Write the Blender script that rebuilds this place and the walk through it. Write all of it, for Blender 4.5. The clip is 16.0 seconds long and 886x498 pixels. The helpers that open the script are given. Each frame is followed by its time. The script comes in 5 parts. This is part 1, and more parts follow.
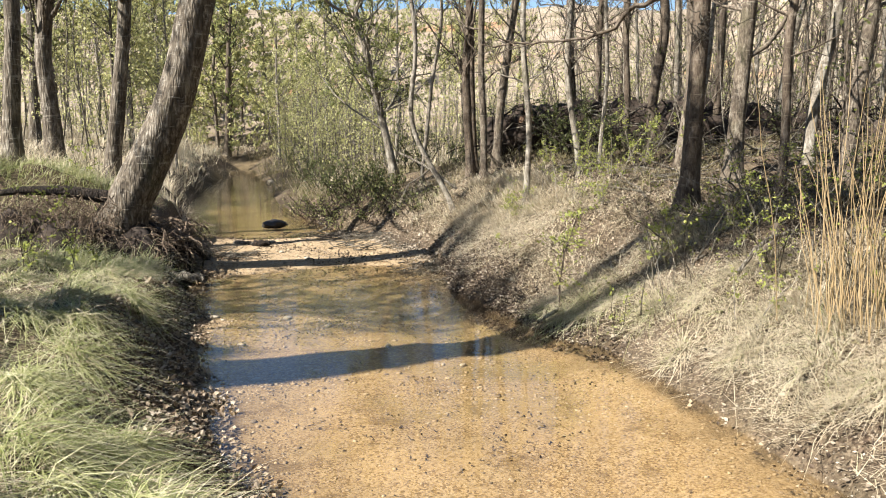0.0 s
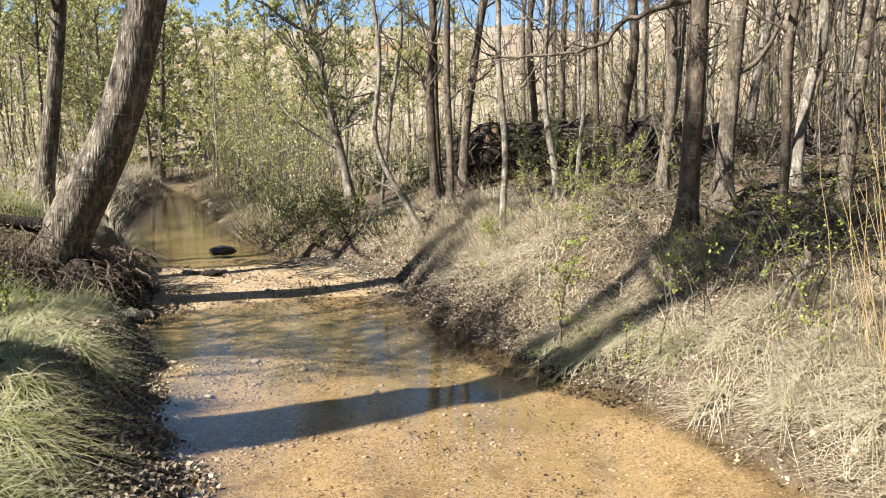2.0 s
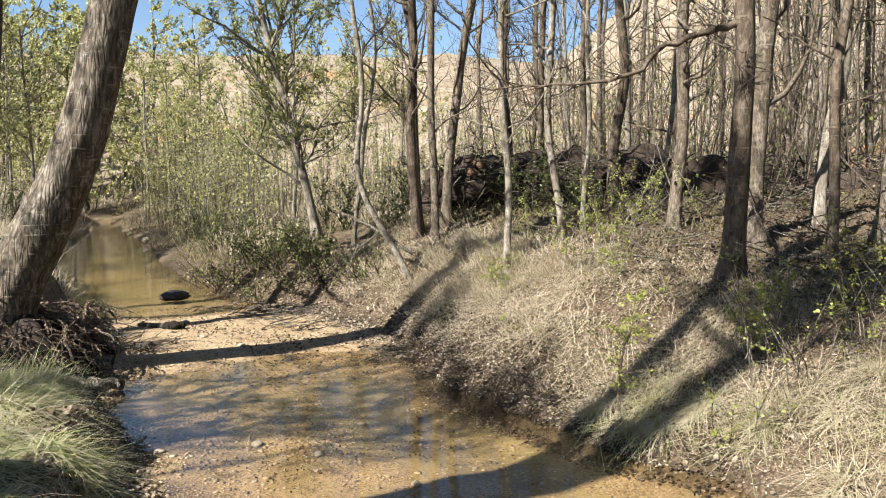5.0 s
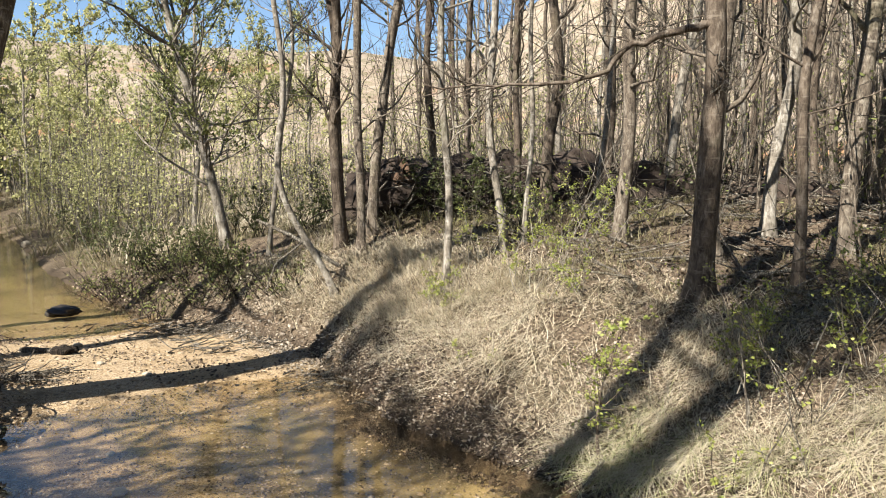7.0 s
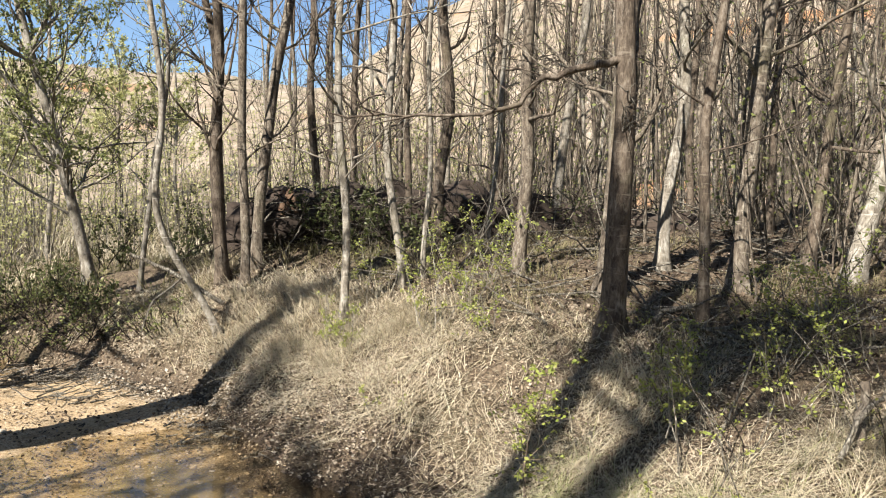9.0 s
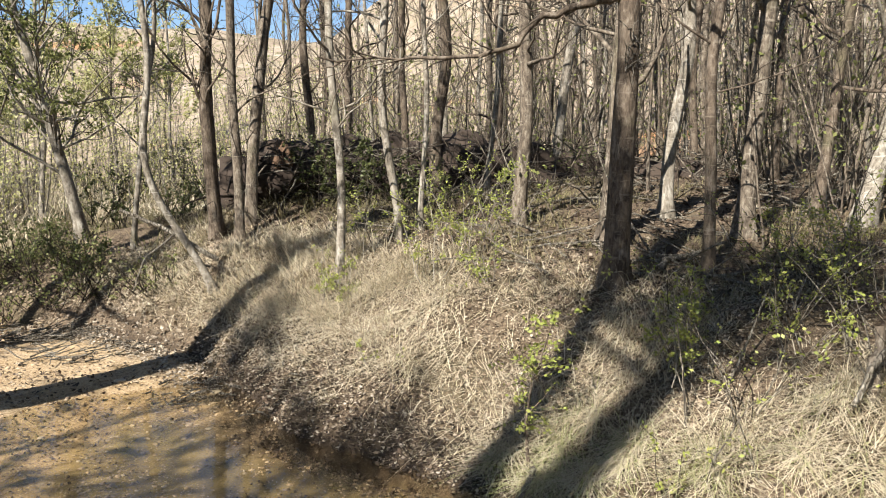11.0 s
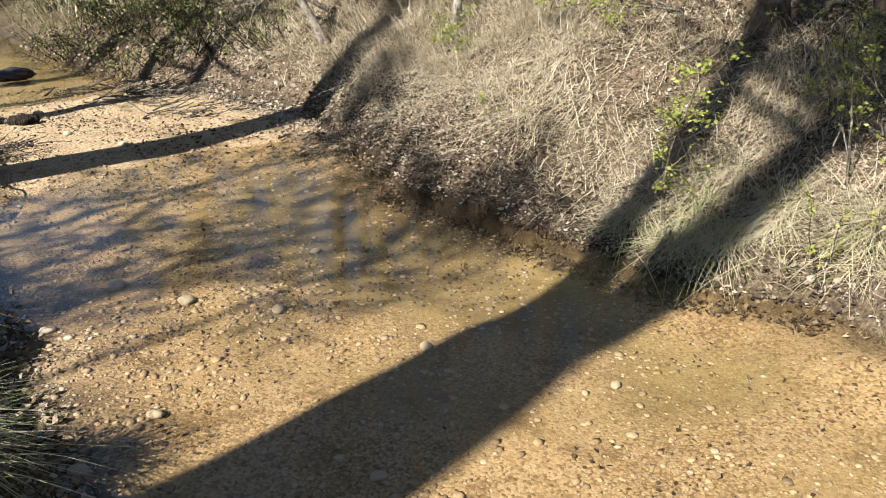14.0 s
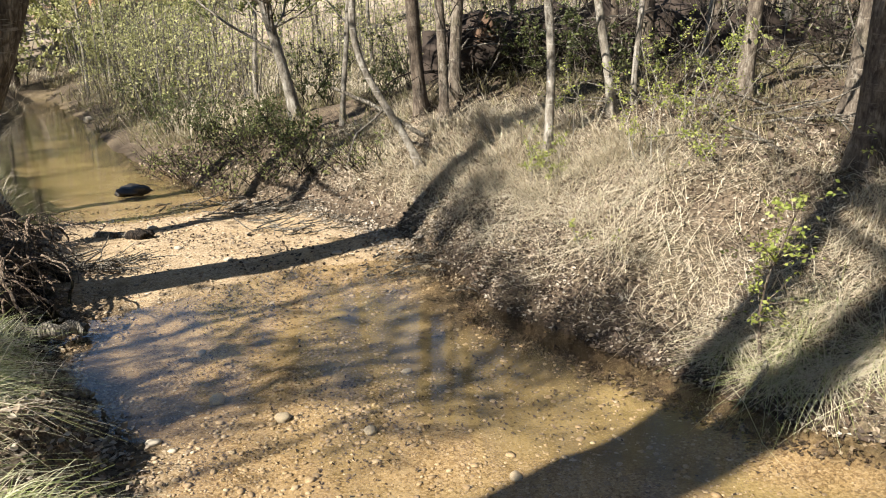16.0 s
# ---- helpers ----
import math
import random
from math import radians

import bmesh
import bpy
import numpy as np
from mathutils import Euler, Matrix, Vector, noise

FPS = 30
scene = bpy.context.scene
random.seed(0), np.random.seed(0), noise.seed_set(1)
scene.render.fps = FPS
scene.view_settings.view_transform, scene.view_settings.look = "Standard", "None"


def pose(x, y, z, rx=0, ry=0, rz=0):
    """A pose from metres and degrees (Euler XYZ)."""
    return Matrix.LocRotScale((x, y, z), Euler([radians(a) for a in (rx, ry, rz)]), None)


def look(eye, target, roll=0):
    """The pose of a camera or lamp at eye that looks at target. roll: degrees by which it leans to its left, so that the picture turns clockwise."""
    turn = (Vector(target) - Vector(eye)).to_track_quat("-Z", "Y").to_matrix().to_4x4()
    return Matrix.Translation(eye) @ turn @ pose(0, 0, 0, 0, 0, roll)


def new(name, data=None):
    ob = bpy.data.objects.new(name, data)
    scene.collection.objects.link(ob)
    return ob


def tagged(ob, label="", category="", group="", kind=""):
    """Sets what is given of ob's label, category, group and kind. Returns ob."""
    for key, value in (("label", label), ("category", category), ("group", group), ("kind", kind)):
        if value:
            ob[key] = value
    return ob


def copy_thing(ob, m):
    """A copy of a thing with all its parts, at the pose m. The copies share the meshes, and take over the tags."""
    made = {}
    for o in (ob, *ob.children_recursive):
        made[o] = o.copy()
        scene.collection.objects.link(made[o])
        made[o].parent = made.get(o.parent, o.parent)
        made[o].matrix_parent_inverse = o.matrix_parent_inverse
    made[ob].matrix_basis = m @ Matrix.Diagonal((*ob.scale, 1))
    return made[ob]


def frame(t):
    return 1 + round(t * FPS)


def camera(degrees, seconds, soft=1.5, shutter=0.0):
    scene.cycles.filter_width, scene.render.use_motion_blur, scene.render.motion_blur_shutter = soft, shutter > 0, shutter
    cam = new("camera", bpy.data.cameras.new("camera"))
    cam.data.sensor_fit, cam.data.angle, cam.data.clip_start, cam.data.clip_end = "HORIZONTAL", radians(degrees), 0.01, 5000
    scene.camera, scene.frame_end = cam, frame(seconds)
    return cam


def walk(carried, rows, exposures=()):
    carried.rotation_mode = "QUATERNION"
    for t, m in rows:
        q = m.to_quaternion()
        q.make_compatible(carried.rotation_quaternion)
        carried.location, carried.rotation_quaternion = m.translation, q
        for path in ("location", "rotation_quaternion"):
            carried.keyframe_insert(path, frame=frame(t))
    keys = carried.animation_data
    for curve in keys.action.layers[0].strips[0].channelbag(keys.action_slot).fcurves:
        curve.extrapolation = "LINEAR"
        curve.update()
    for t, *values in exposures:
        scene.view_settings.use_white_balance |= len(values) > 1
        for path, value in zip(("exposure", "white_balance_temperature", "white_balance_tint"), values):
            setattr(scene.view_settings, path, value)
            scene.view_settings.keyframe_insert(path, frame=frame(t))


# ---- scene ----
cam = camera(58.3, 16.0, soft=1.0)
METRES, EYE, TILT, LEAN, TURN = 5.5, 2.2, -8.5, 0.0, 0.0
ROWS = [
    (0.0, 0.0, 0.0, 0.0, 0.0, 0.0, -0.0),
    (0.5, -0.0148, 0.0323, 0.0028, -1.83, -0.29, -0.19),
    (1.0, -0.0564, 0.0705, 0.0165, -3.46, -0.33, 0.32),
    (1.5, -0.0847, 0.1027, 0.0181, -4.04, 0.25, 0.59),
    (2.0, -0.1019, 0.1637, 0.0261, -4.68, 1.36, 0.75),
    (2.5, -0.1235, 0.2214, 0.0376, -6.56, 2.49, 0.96),
    (3.0, -0.1677, 0.2656, 0.0514, -8.78, 2.99, 1.42),
    (3.5, -0.1935, 0.2907, 0.0574, -9.43, 3.21, 1.71),
    (6.0, -0.3039, 0.4934, 0.1066, -11.95, 3.11, 1.22),
    (6.5, -0.3106, 0.5419, 0.1144, -14.75, 3.06, 1.77),
    (7.0, -0.3176, 0.5919, 0.1341, -17.39, 2.83, 2.13),
    (7.5, -0.3233, 0.6081, 0.1407, -19.99, 3.01, 1.97),
    (8.0, -0.3381, 0.6379, 0.1462, -23.05, 3.68, 1.9),
    (8.5, -0.3595, 0.6747, 0.1583, -26.43, 4.57, 2.12),
    (11.0, -0.3296, 0.7352, 0.1533, -26.87, 1.17, 3.81),
    (11.5, -0.3293, 0.7705, 0.1428, -25.97, -4.51, 3.88),
    (12.0, -0.33, 0.797, 0.1313, -25.25, -9.51, 3.78),
    (12.5, -0.3308, 0.8082, 0.1253, -24.05, -13.34, 3.84),
    (13.0, -0.3329, 0.8112, 0.1253, -22.49, -15.52, 4.05),
    (13.5, -0.3359, 0.8096, 0.127, -20.94, -16.05, 4.08),
    (14.0, -0.3385, 0.806, 0.1312, -19.55, -15.11, 3.96),
    (14.5, -0.3433, 0.8011, 0.1401, -18.12, -13.12, 3.82),
    (15.0, -0.3484, 0.7968, 0.147, -16.53, -10.9, 3.74),
    (15.5, -0.3508, 0.7944, 0.1522, -14.76, -8.6, 3.71),
    (16.0, -0.3538, 0.7915, 0.155, -13.4, -6.75, 3.56),
]
walk(cam, [(t, pose(0, 0, EYE, TILT, LEAN, TURN) @ pose(METRES * x, METRES * y, METRES * z, 90 + pitch, roll, yaw)) for t, x, y, z, yaw, pitch, roll in ROWS], exposures=[(0.0, 1.88), (3.5, 1.80), (6.0, 1.78), (11.0, 1.76), (13.5, 1.72), (16.0, 1.80)])

# ---- daylight ----
SUN_AZ, SUN_EL = radians(241.5), radians(41.0)
world = bpy.data.worlds.new("sky")
scene.world = world
world.use_nodes = True
wn = world.node_tree.nodes
sky = wn.new("ShaderNodeTexSky")
sky.sky_type, sky.sun_disc = "NISHITA", False
sky.sun_elevation, sky.sun_rotation = SUN_EL, SUN_AZ
sky.air_density, sky.dust_density, sky.ozone_density = 0.9, 0.25, 3.0
wn["Background"].inputs["Strength"].default_value = 0.05
world.node_tree.links.new(sky.outputs["Color"], wn["Background"].inputs["Color"])
sun_data = bpy.data.lights.new("sun", "SUN")
sun_data.energy, sun_data.angle, sun_data.color = 5.0, radians(0.55), (1.0, 0.955, 0.89)
sun = new("sun", sun_data)
sun.matrix_world = look((40 * math.sin(SUN_AZ) * math.cos(SUN_EL), 40 * math.cos(SUN_AZ) * math.cos(SUN_EL), 40 * math.sin(SUN_EL)), (0, 0, 0))

# ---- materials ----


TONE = (0.63, 0.62, 0.61)  # how pale dry earth, wood and straw are


class Nodes:
    """A node material built step by step."""

    def __init__(self, name, rough=0.9, spec=0.3):
        self.mat = bpy.data.materials.new(name)
        self.mat.use_nodes = True
        self.tree = self.mat.node_tree
        self.bsdf = self.tree.nodes["Principled BSDF"]
        self.bsdf.inputs["Roughness"].default_value = rough
        self.bsdf.inputs["Specular IOR Level"].default_value = spec

    def node(self, kind, **values):
        n = self.tree.nodes.new("ShaderNode" + kind)
        for k, v in values.items():
            n.inputs[k.replace("_", " ")].default_value = v
        return n

    def link(self, a, b):
        self.tree.links.new(a, b)

    def coords(self, scale=(1, 1, 1)):
        g, m = self.node("NewGeometry"), self.node("Mapping")
        m.inputs["Scale"].default_value = scale
        self.link(g.outputs["Position"], m.inputs["Vector"])
        return m.outputs["Vector"]

    def noise(self, vec, scale, detail=4.0, rough=0.55):
        n = self.node("TexNoise", Scale=scale, Detail=detail, Roughness=rough)
        self.link(vec, n.inputs["Vector"])
        return n.outputs["Fac"]

    def cells(self, vec, scale, feature="F1"):
        n = self.node("TexVoronoi", Scale=scale)
        n.feature = feature
        self.link(vec, n.inputs["Vector"])
        return n

    def ramp(self, fac, *stops):
        r = self.node("ValToRGB")
        els = r.color_ramp.elements
        while len(els) < len(stops):
            els.new(0.5)
        for e, (p, c) in zip(els, stops):
            e.position, e.color = p, (*c, 1)
        self.link(fac, r.inputs["Fac"])
        return r.outputs["Color"]

    def mix(self, fac, a, b, how="MIX"):
        m = self.tree.nodes.new("ShaderNodeMix")
        m.data_type, m.blend_type = "RGBA", how
        for sock, v in ((m.inputs[0], fac), (m.inputs[6], a), (m.inputs[7], b)):
            if hasattr(v, "links"):
                self.link(v, sock)
            else:
                sock.default_value = v if isinstance(v, float) else (*v, 1)
        return m.outputs[2]

    def maths(self, op, a, b=0.0):
        m = self.tree.nodes.new("ShaderNodeMath")
        m.operation = op
        for sock, v in zip(m.inputs, (a, b)):
            if hasattr(v, "links"):
                self.link(v, sock)
            else:
                sock.default_value = v
        return m.outputs[0]

    def attr(self, name):
        n = self.tree.nodes.new("ShaderNodeAttribute")
        n.attribute_name = name
        return n.outputs["Fac"]

    def done(self, color, height=None, strength=0.5, distance=0.02):
        self.link(self.mix(1.0, color, TONE, "MULTIPLY"), self.bsdf.inputs["Base Color"])
        if height is not None:
            b = self.node("Bump", Strength=strength, Distance=distance)
            self.link(height, b.inputs["Height"])
            self.link(b.outputs["Normal"], self.bsdf.inputs["Normal"])
        return self.mat


def bark(name, dark, mid, pale, patch, scale=1.0, split=0.8, relief=0.045, stretch=0.22):
    n = Nodes(name, 0.92, 0.2)
    v = n.coords((1, 1, stretch))
    fine = n.noise(v, 38 * scale, 6, 0.7)
    ridge = n.noise(v, 14 * scale, 3, 0.6)
    col = n.ramp(n.maths("ADD", n.maths("MULTIPLY", fine, 0.5), n.maths("MULTIPLY", ridge, 0.5)), (0.36, dark), (0.5, mid), (0.64, pale))
    lichen = n.maths("ADD", n.maths("MULTIPLY", n.noise(n.coords((1, 1, 0.45)), 9.0, 7, 0.75), 0.7), n.maths("MULTIPLY", fine, 0.3))
    col = n.mix(n.ramp(lichen, (0.52, (0, 0, 0)), (0.64, (0.85, 0.85, 0.85))), col, patch)
    crack = n.cells(n.coords((1, 1, 0.2)), 30 * scale, "DISTANCE_TO_EDGE").outputs["Distance"]
    col = n.mix(n.ramp(crack, (0.02, (split, split, split)), (0.16, (0, 0, 0))), col, dark)
    # pale lenticels and scars that run round the trunk
    scar = n.noise(n.coords((0.35, 0.35, 2.4)), 11.0, 4, 0.6)
    col = n.mix(n.ramp(scar, (0.60, (0, 0, 0)), (0.68, (0.55, 0.55, 0.55))), col, patch)
    moss = n.noise(n.coords(), 1.3, 5, 0.6)
    col = n.mix(n.ramp(moss, (0.58, (0, 0, 0)), (0.75, (0.45, 0.45, 0.45))), col, (0.09, 0.10, 0.04))
    return n.done(col, n.maths("ADD", n.maths("ADD", ridge, n.maths("MULTIPLY", fine, 0.5)), n.maths("MULTIPLY", n.maths("MINIMUM", n.maths("MULTIPLY", crack, 2.5), 0.5), split)), 1.0, relief)


BARK_DARK = bark("dark_smooth_bark", (0.04, 0.03, 0.021), (0.12, 0.092, 0.066), (0.21, 0.17, 0.128), (0.28, 0.24, 0.19), 1.0, 0.12, 0.02, 0.4)
BARK_GREY = bark("grey_brown_bark", (0.035, 0.028, 0.021), (0.14, 0.112, 0.083), (0.27, 0.23, 0.175), (0.42, 0.375, 0.30), 1.0, 0.12, 0.02, 0.4)
BARK_PALE = bark("pale_mottled_bark", (0.08, 0.068, 0.052), (0.24, 0.21, 0.165), (0.40, 0.37, 0.305), (0.55, 0.52, 0.45), 0.8, 0.06, 0.015, 0.5)
BARK_POPLAR = bark("furrowed_poplar_bark", (0.035, 0.028, 0.02), (0.17, 0.14, 0.103), (0.38, 0.335, 0.265), (0.54, 0.50, 0.42), 0.6, 0.5, 0.03)
TWIG = bark("twig_bark", (0.03, 0.024, 0.017), (0.09, 0.072, 0.052), (0.18, 0.15, 0.11), (0.24, 0.21, 0.165))
DEADWOOD = bark("weathered_dead_wood", (0.10, 0.085, 0.065), (0.26, 0.23, 0.18), (0.42, 0.38, 0.31), (0.50, 0.47, 0.40))
ROOT = bark("dark_root_wood", (0.012, 0.009, 0.007), (0.04, 0.03, 0.021), (0.10, 0.075, 0.053), (0.13, 0.10, 0.075))


ROOT_FIBRE = bark("fibrous_roots", (0.08, 0.058, 0.04), (0.26, 0.19, 0.13), (0.48, 0.38, 0.275), (0.55, 0.46, 0.35))


def leafy(name, *stops, rough=0.55, through_light=0.35):
    """Thin leaves or blades, each piece of its own tint, letting some light through."""
    n = Nodes(name, rough, 0.35)
    g = n.node("NewGeometry")
    col = n.ramp(g.outputs["Random Per Island"], *stops)
    col = n.mix(0.3, col, n.ramp(n.noise(n.coords(), 1.7, 3), (0.3, stops[1][1]), (0.7, stops[2][1])))
    col = n.mix(1.0, col, TONE, "MULTIPLY")
    n.link(col, n.bsdf.inputs["Base Color"])
    tr = n.node("BsdfTranslucent")
    n.link(col, tr.inputs["Color"])
    mx = n.node("MixShader", Fac=through_light)
    n.link(n.bsdf.outputs[0], mx.inputs[1])
    n.link(tr.outputs[0], mx.inputs[2])
    n.link(mx.outputs[0], n.tree.nodes["Material Output"].inputs["Surface"])
    return n.mat


STRAW = leafy("dry_straw", (0.0, (0.30, 0.225, 0.135)), (0.3, (0.58, 0.485, 0.33)), (0.8, (0.84, 0.76, 0.58)), (1.0, (0.52, 0.475, 0.28)), rough=0.7, through_light=0.2)
GREEN_GRASS = leafy("fresh_and_dry_grass", (0.0, (0.11, 0.16, 0.035)), (0.3, (0.31, 0.36, 0.11)), (0.65, (0.64, 0.63, 0.33)), (1.0, (0.92, 0.87, 0.66)), rough=0.6)
DULL_GRASS = leafy("dull_olive_grass", (0.0, (0.12, 0.12, 0.045)), (0.5, (0.26, 0.23, 0.11)), (1.0, (0.42, 0.36, 0.21)), rough=0.7)
LITTER = leafy("dead_leaves", (0.0, (0.04, 0.027, 0.017)), (0.35, (0.20, 0.14, 0.085)), (0.7, (0.44, 0.35, 0.245)), (1.0, (0.68, 0.60, 0.48)), rough=0.8, through_light=0.12)
SPRING = leafy("yellow_green_leaves", (0.0, (0.22, 0.29, 0.05)), (0.5, (0.39, 0.46, 0.09)), (1.0, (0.62, 0.62, 0.20)), through_light=0.5)
OLIVE = leafy("olive_green_leaves", (0.0, (0.11, 0.14, 0.035)), (0.5, (0.23, 0.26, 0.075)), (1.0, (0.40, 0.42, 0.16)), through_light=0.45)
DARK_OLIVE = leafy("dark_olive_leaves", (0.0, (0.035, 0.05, 0.014)), (0.5, (0.09, 0.11, 0.032)), (1.0, (0.22, 0.24, 0.085)), through_light=0.35)
HAZE = leafy("pale_catkin_leaves", (0.0, (0.30, 0.33, 0.09)), (0.5, (0.56, 0.57, 0.21)), (1.0, (0.80, 0.76, 0.42)), through_light=0.5)
PALE_LITTER = leafy("bleached_leaves", (0.0, (0.16, 0.12, 0.08)), (0.4, (0.36, 0.29, 0.21)), (0.8, (0.52, 0.46, 0.36)), (1.0, (0.64, 0.59, 0.50)), rough=0.8, through_light=0.1)
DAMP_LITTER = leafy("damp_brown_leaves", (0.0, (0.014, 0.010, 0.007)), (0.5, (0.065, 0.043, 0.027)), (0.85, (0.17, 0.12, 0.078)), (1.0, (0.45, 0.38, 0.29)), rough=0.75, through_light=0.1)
CANE = leafy("dry_canes", (0.0, (0.22, 0.15, 0.07)), (0.5, (0.40, 0.29, 0.15)), (0.8, (0.52, 0.40, 0.22)), (1.0, (0.58, 0.46, 0.28)), rough=0.5, through_light=0.1)


def ground_material():
    n = Nodes("stream_valley_earth", 0.95, 0.2)
    p = n.coords()
    # gravel and ochre sand
    c1 = n.cells(p, 66)
    g = n.ramp(c1.outputs["Color"], (0.1, (0.20, 0.135, 0.075)), (0.4, (0.42, 0.31, 0.18)), (0.7, (0.60, 0.475, 0.31)), (0.95, (0.36, 0.29, 0.21)))
    sand = n.ramp(n.noise(p, 60, 4, 0.7), (0.35, (0.36, 0.255, 0.135)), (0.5, (0.52, 0.385, 0.22)), (0.65, (0.63, 0.49, 0.30)))
    c2 = n.cells(n.coords((1, 1.25, 1)), 27, "DISTANCE_TO_EDGE").outputs["Distance"]
    gaps = n.mix(n.ramp(n.noise(p, 1.1, 5, 0.6), (0.40, (0.15, 0.15, 0.15)), (0.58, (0.9, 0.9, 0.9))), (1.0, 1.0, 1.0), n.ramp(c2, (0.02, (0.55, 0.49, 0.42)), (0.10, (1.0, 1.0, 1.0))))
    g = n.mix(n.ramp(n.noise(p, 0.9, 4), (0.48, (0, 0, 0)), (0.72, (0.6, 0.6, 0.6))), g, sand)
    g = n.mix(1.0, g, gaps, "MULTIPLY")
    silt = n.ramp(n.noise(p, 2.2, 7, 0.72), (0.54, (0, 0, 0)), (0.66, (0.7, 0.7, 0.7)))
    g = n.mix(silt, g, (0.16, 0.105, 0.045))
    # soil with crumbled litter
    c3 = n.cells(p, 55)
    s = n.ramp(n.noise(p, 26, 8, 0.75), (0.36, (0.011, 0.008, 0.006)), (0.52, (0.07, 0.046, 0.03)), (0.68, (0.27, 0.20, 0.135)))
    s = n.mix(0.35, s, n.ramp(c3.outputs["Color"], (0.2, (0.05, 0.034, 0.022)), (0.6, (0.24, 0.185, 0.12)), (0.95, (0.46, 0.39, 0.28))))
    s = n.mix(n.ramp(n.noise(p, 0.7, 5), (0.48, (0, 0, 0)), (0.7, (0.25, 0.25, 0.25))), s, (0.14, 0.13, 0.06))
    # bare pale slope
    h = n.ramp(n.noise(p, 0.5, 8, 0.65), (0.3, (0.22, 0.165, 0.115)), (0.5, (0.34, 0.275, 0.205)), (0.7, (0.44, 0.375, 0.30)))
    h = n.mix(n.ramp(n.noise(n.coords((0.05, 0.05, 0.5)), 1.0, 4), (0.6, (0, 0, 0)), (0.68, (0.8, 0.8, 0.8))), h, (0.50, 0.24, 0.10))
    h = n.mix(n.ramp(n.noise(p, 1.6, 5, 0.7), (0.50, (0, 0, 0)), (0.60, (0.8, 0.8, 0.8))), h, (0.17, 0.155, 0.08))
    # olive-amber tint of the deep bed, painting in light lost to the water
    deep_tint = n.ramp(n.noise(p, 1.5, 6, 0.65), (0.35, (0.15, 0.12, 0.05)), (0.65, (0.34, 0.28, 0.13)))
    g = n.mix(n.maths("MULTIPLY", n.attr("deep"), 0.7), g, deep_tint)
    col = n.mix(n.attr("bed"), s, g)
    col = n.mix(n.attr("under"), col, n.mix(1.0, col, (0.86, 0.82, 0.74), "MULTIPLY"))
    # wet earth along the shore, plus painted shade under the cut bank
    wet = n.attr("wet")
    col = n.mix(n.maths("MULTIPLY", wet, 0.8), col, (0.045, 0.032, 0.02))
    col = n.mix(n.attr("slope"), col, h)
    height = n.maths("ADD", n.maths("MULTIPLY", c1.outputs["Distance"], -0.4), n.noise(p, 30, 6, 0.7))
    return n.done(col, height, 0.5, 0.013)


EARTH = ground_material()


def water_material():
    n = Nodes("shallow_clear_water")
    p = n.coords((0.8, 3.0, 1))
    r = n.maths("ADD", n.noise(p, 5.0, 3, 0.55), n.maths("MULTIPLY", n.noise(n.coords((1, 1.8, 1)), 17.0, 2), 0.35))
    b = n.node("Bump", Strength=0.08, Distance=0.02)
    n.link(r, b.inputs["Height"])
    gl = n.node("BsdfGlossy", Roughness=0.015)
    tr = n.node("BsdfTransparent", Color=(0.975, 0.94, 0.86, 1))
    lw = n.node("LayerWeight", Blend=0.5)
    for node in (gl, lw):
        n.link(b.outputs["Normal"], node.inputs["Normal"])
    mx = n.node("MixShader")
    n.link(n.maths("ADD", n.maths("MULTIPLY", n.maths("POWER", lw.outputs["Facing"], 4.6), 0.97), 0.03), mx.inputs[0])
    n.link(tr.outputs[0], mx.inputs[1])
    n.link(gl.outputs[0], mx.inputs[2])
    n.link(mx.outputs[0], n.tree.nodes["Material Output"].inputs["Surface"])
    return n.mat


WATER = water_material()


def stone_material(name, *stops, rough=0.8):
    n = Nodes(name, rough, 0.4)
    g = n.node("NewGeometry")
    col = n.ramp(g.outputs["Random Per Island"], *stops)
    col = n.mix(0.4, col, n.ramp(n.noise(n.coords(), 45, 6, 0.7), (0.3, stops[0][1]), (0.7, stops[-1][1])))
    return n.done(col, n.noise(n.coords(), 80, 5), 0.4, 0.006)


PEBBLE = stone_material("ochre_pebbles", (0.0, (0.10, 0.065, 0.035)), (0.35, (0.36, 0.24, 0.12)), (0.8, (0.52, 0.39, 0.23)), (1.0, (0.58, 0.49, 0.36)))
PALE_STONE = stone_material("pale_limestone", (0.0, (0.30, 0.25, 0.17)), (1.0, (0.52, 0.46, 0.36)))
DARK_STONE = stone_material("wet_dark_stone", (0.0, (0.012, 0.010, 0.008)), (1.0, (0.045, 0.037, 0.028)), rough=0.5)
CLAY = stone_material("orange_clay", (0.0, (0.11, 0.065, 0.038)), (1.0, (0.27, 0.17, 0.105)), rough=0.95)
HUMUS = stone_material("dark_humus", (0.0, (0.014, 0.010, 0.007)), (1.0, (0.075, 0.052, 0.036)), rough=0.95)

# ---- mesh tools ----


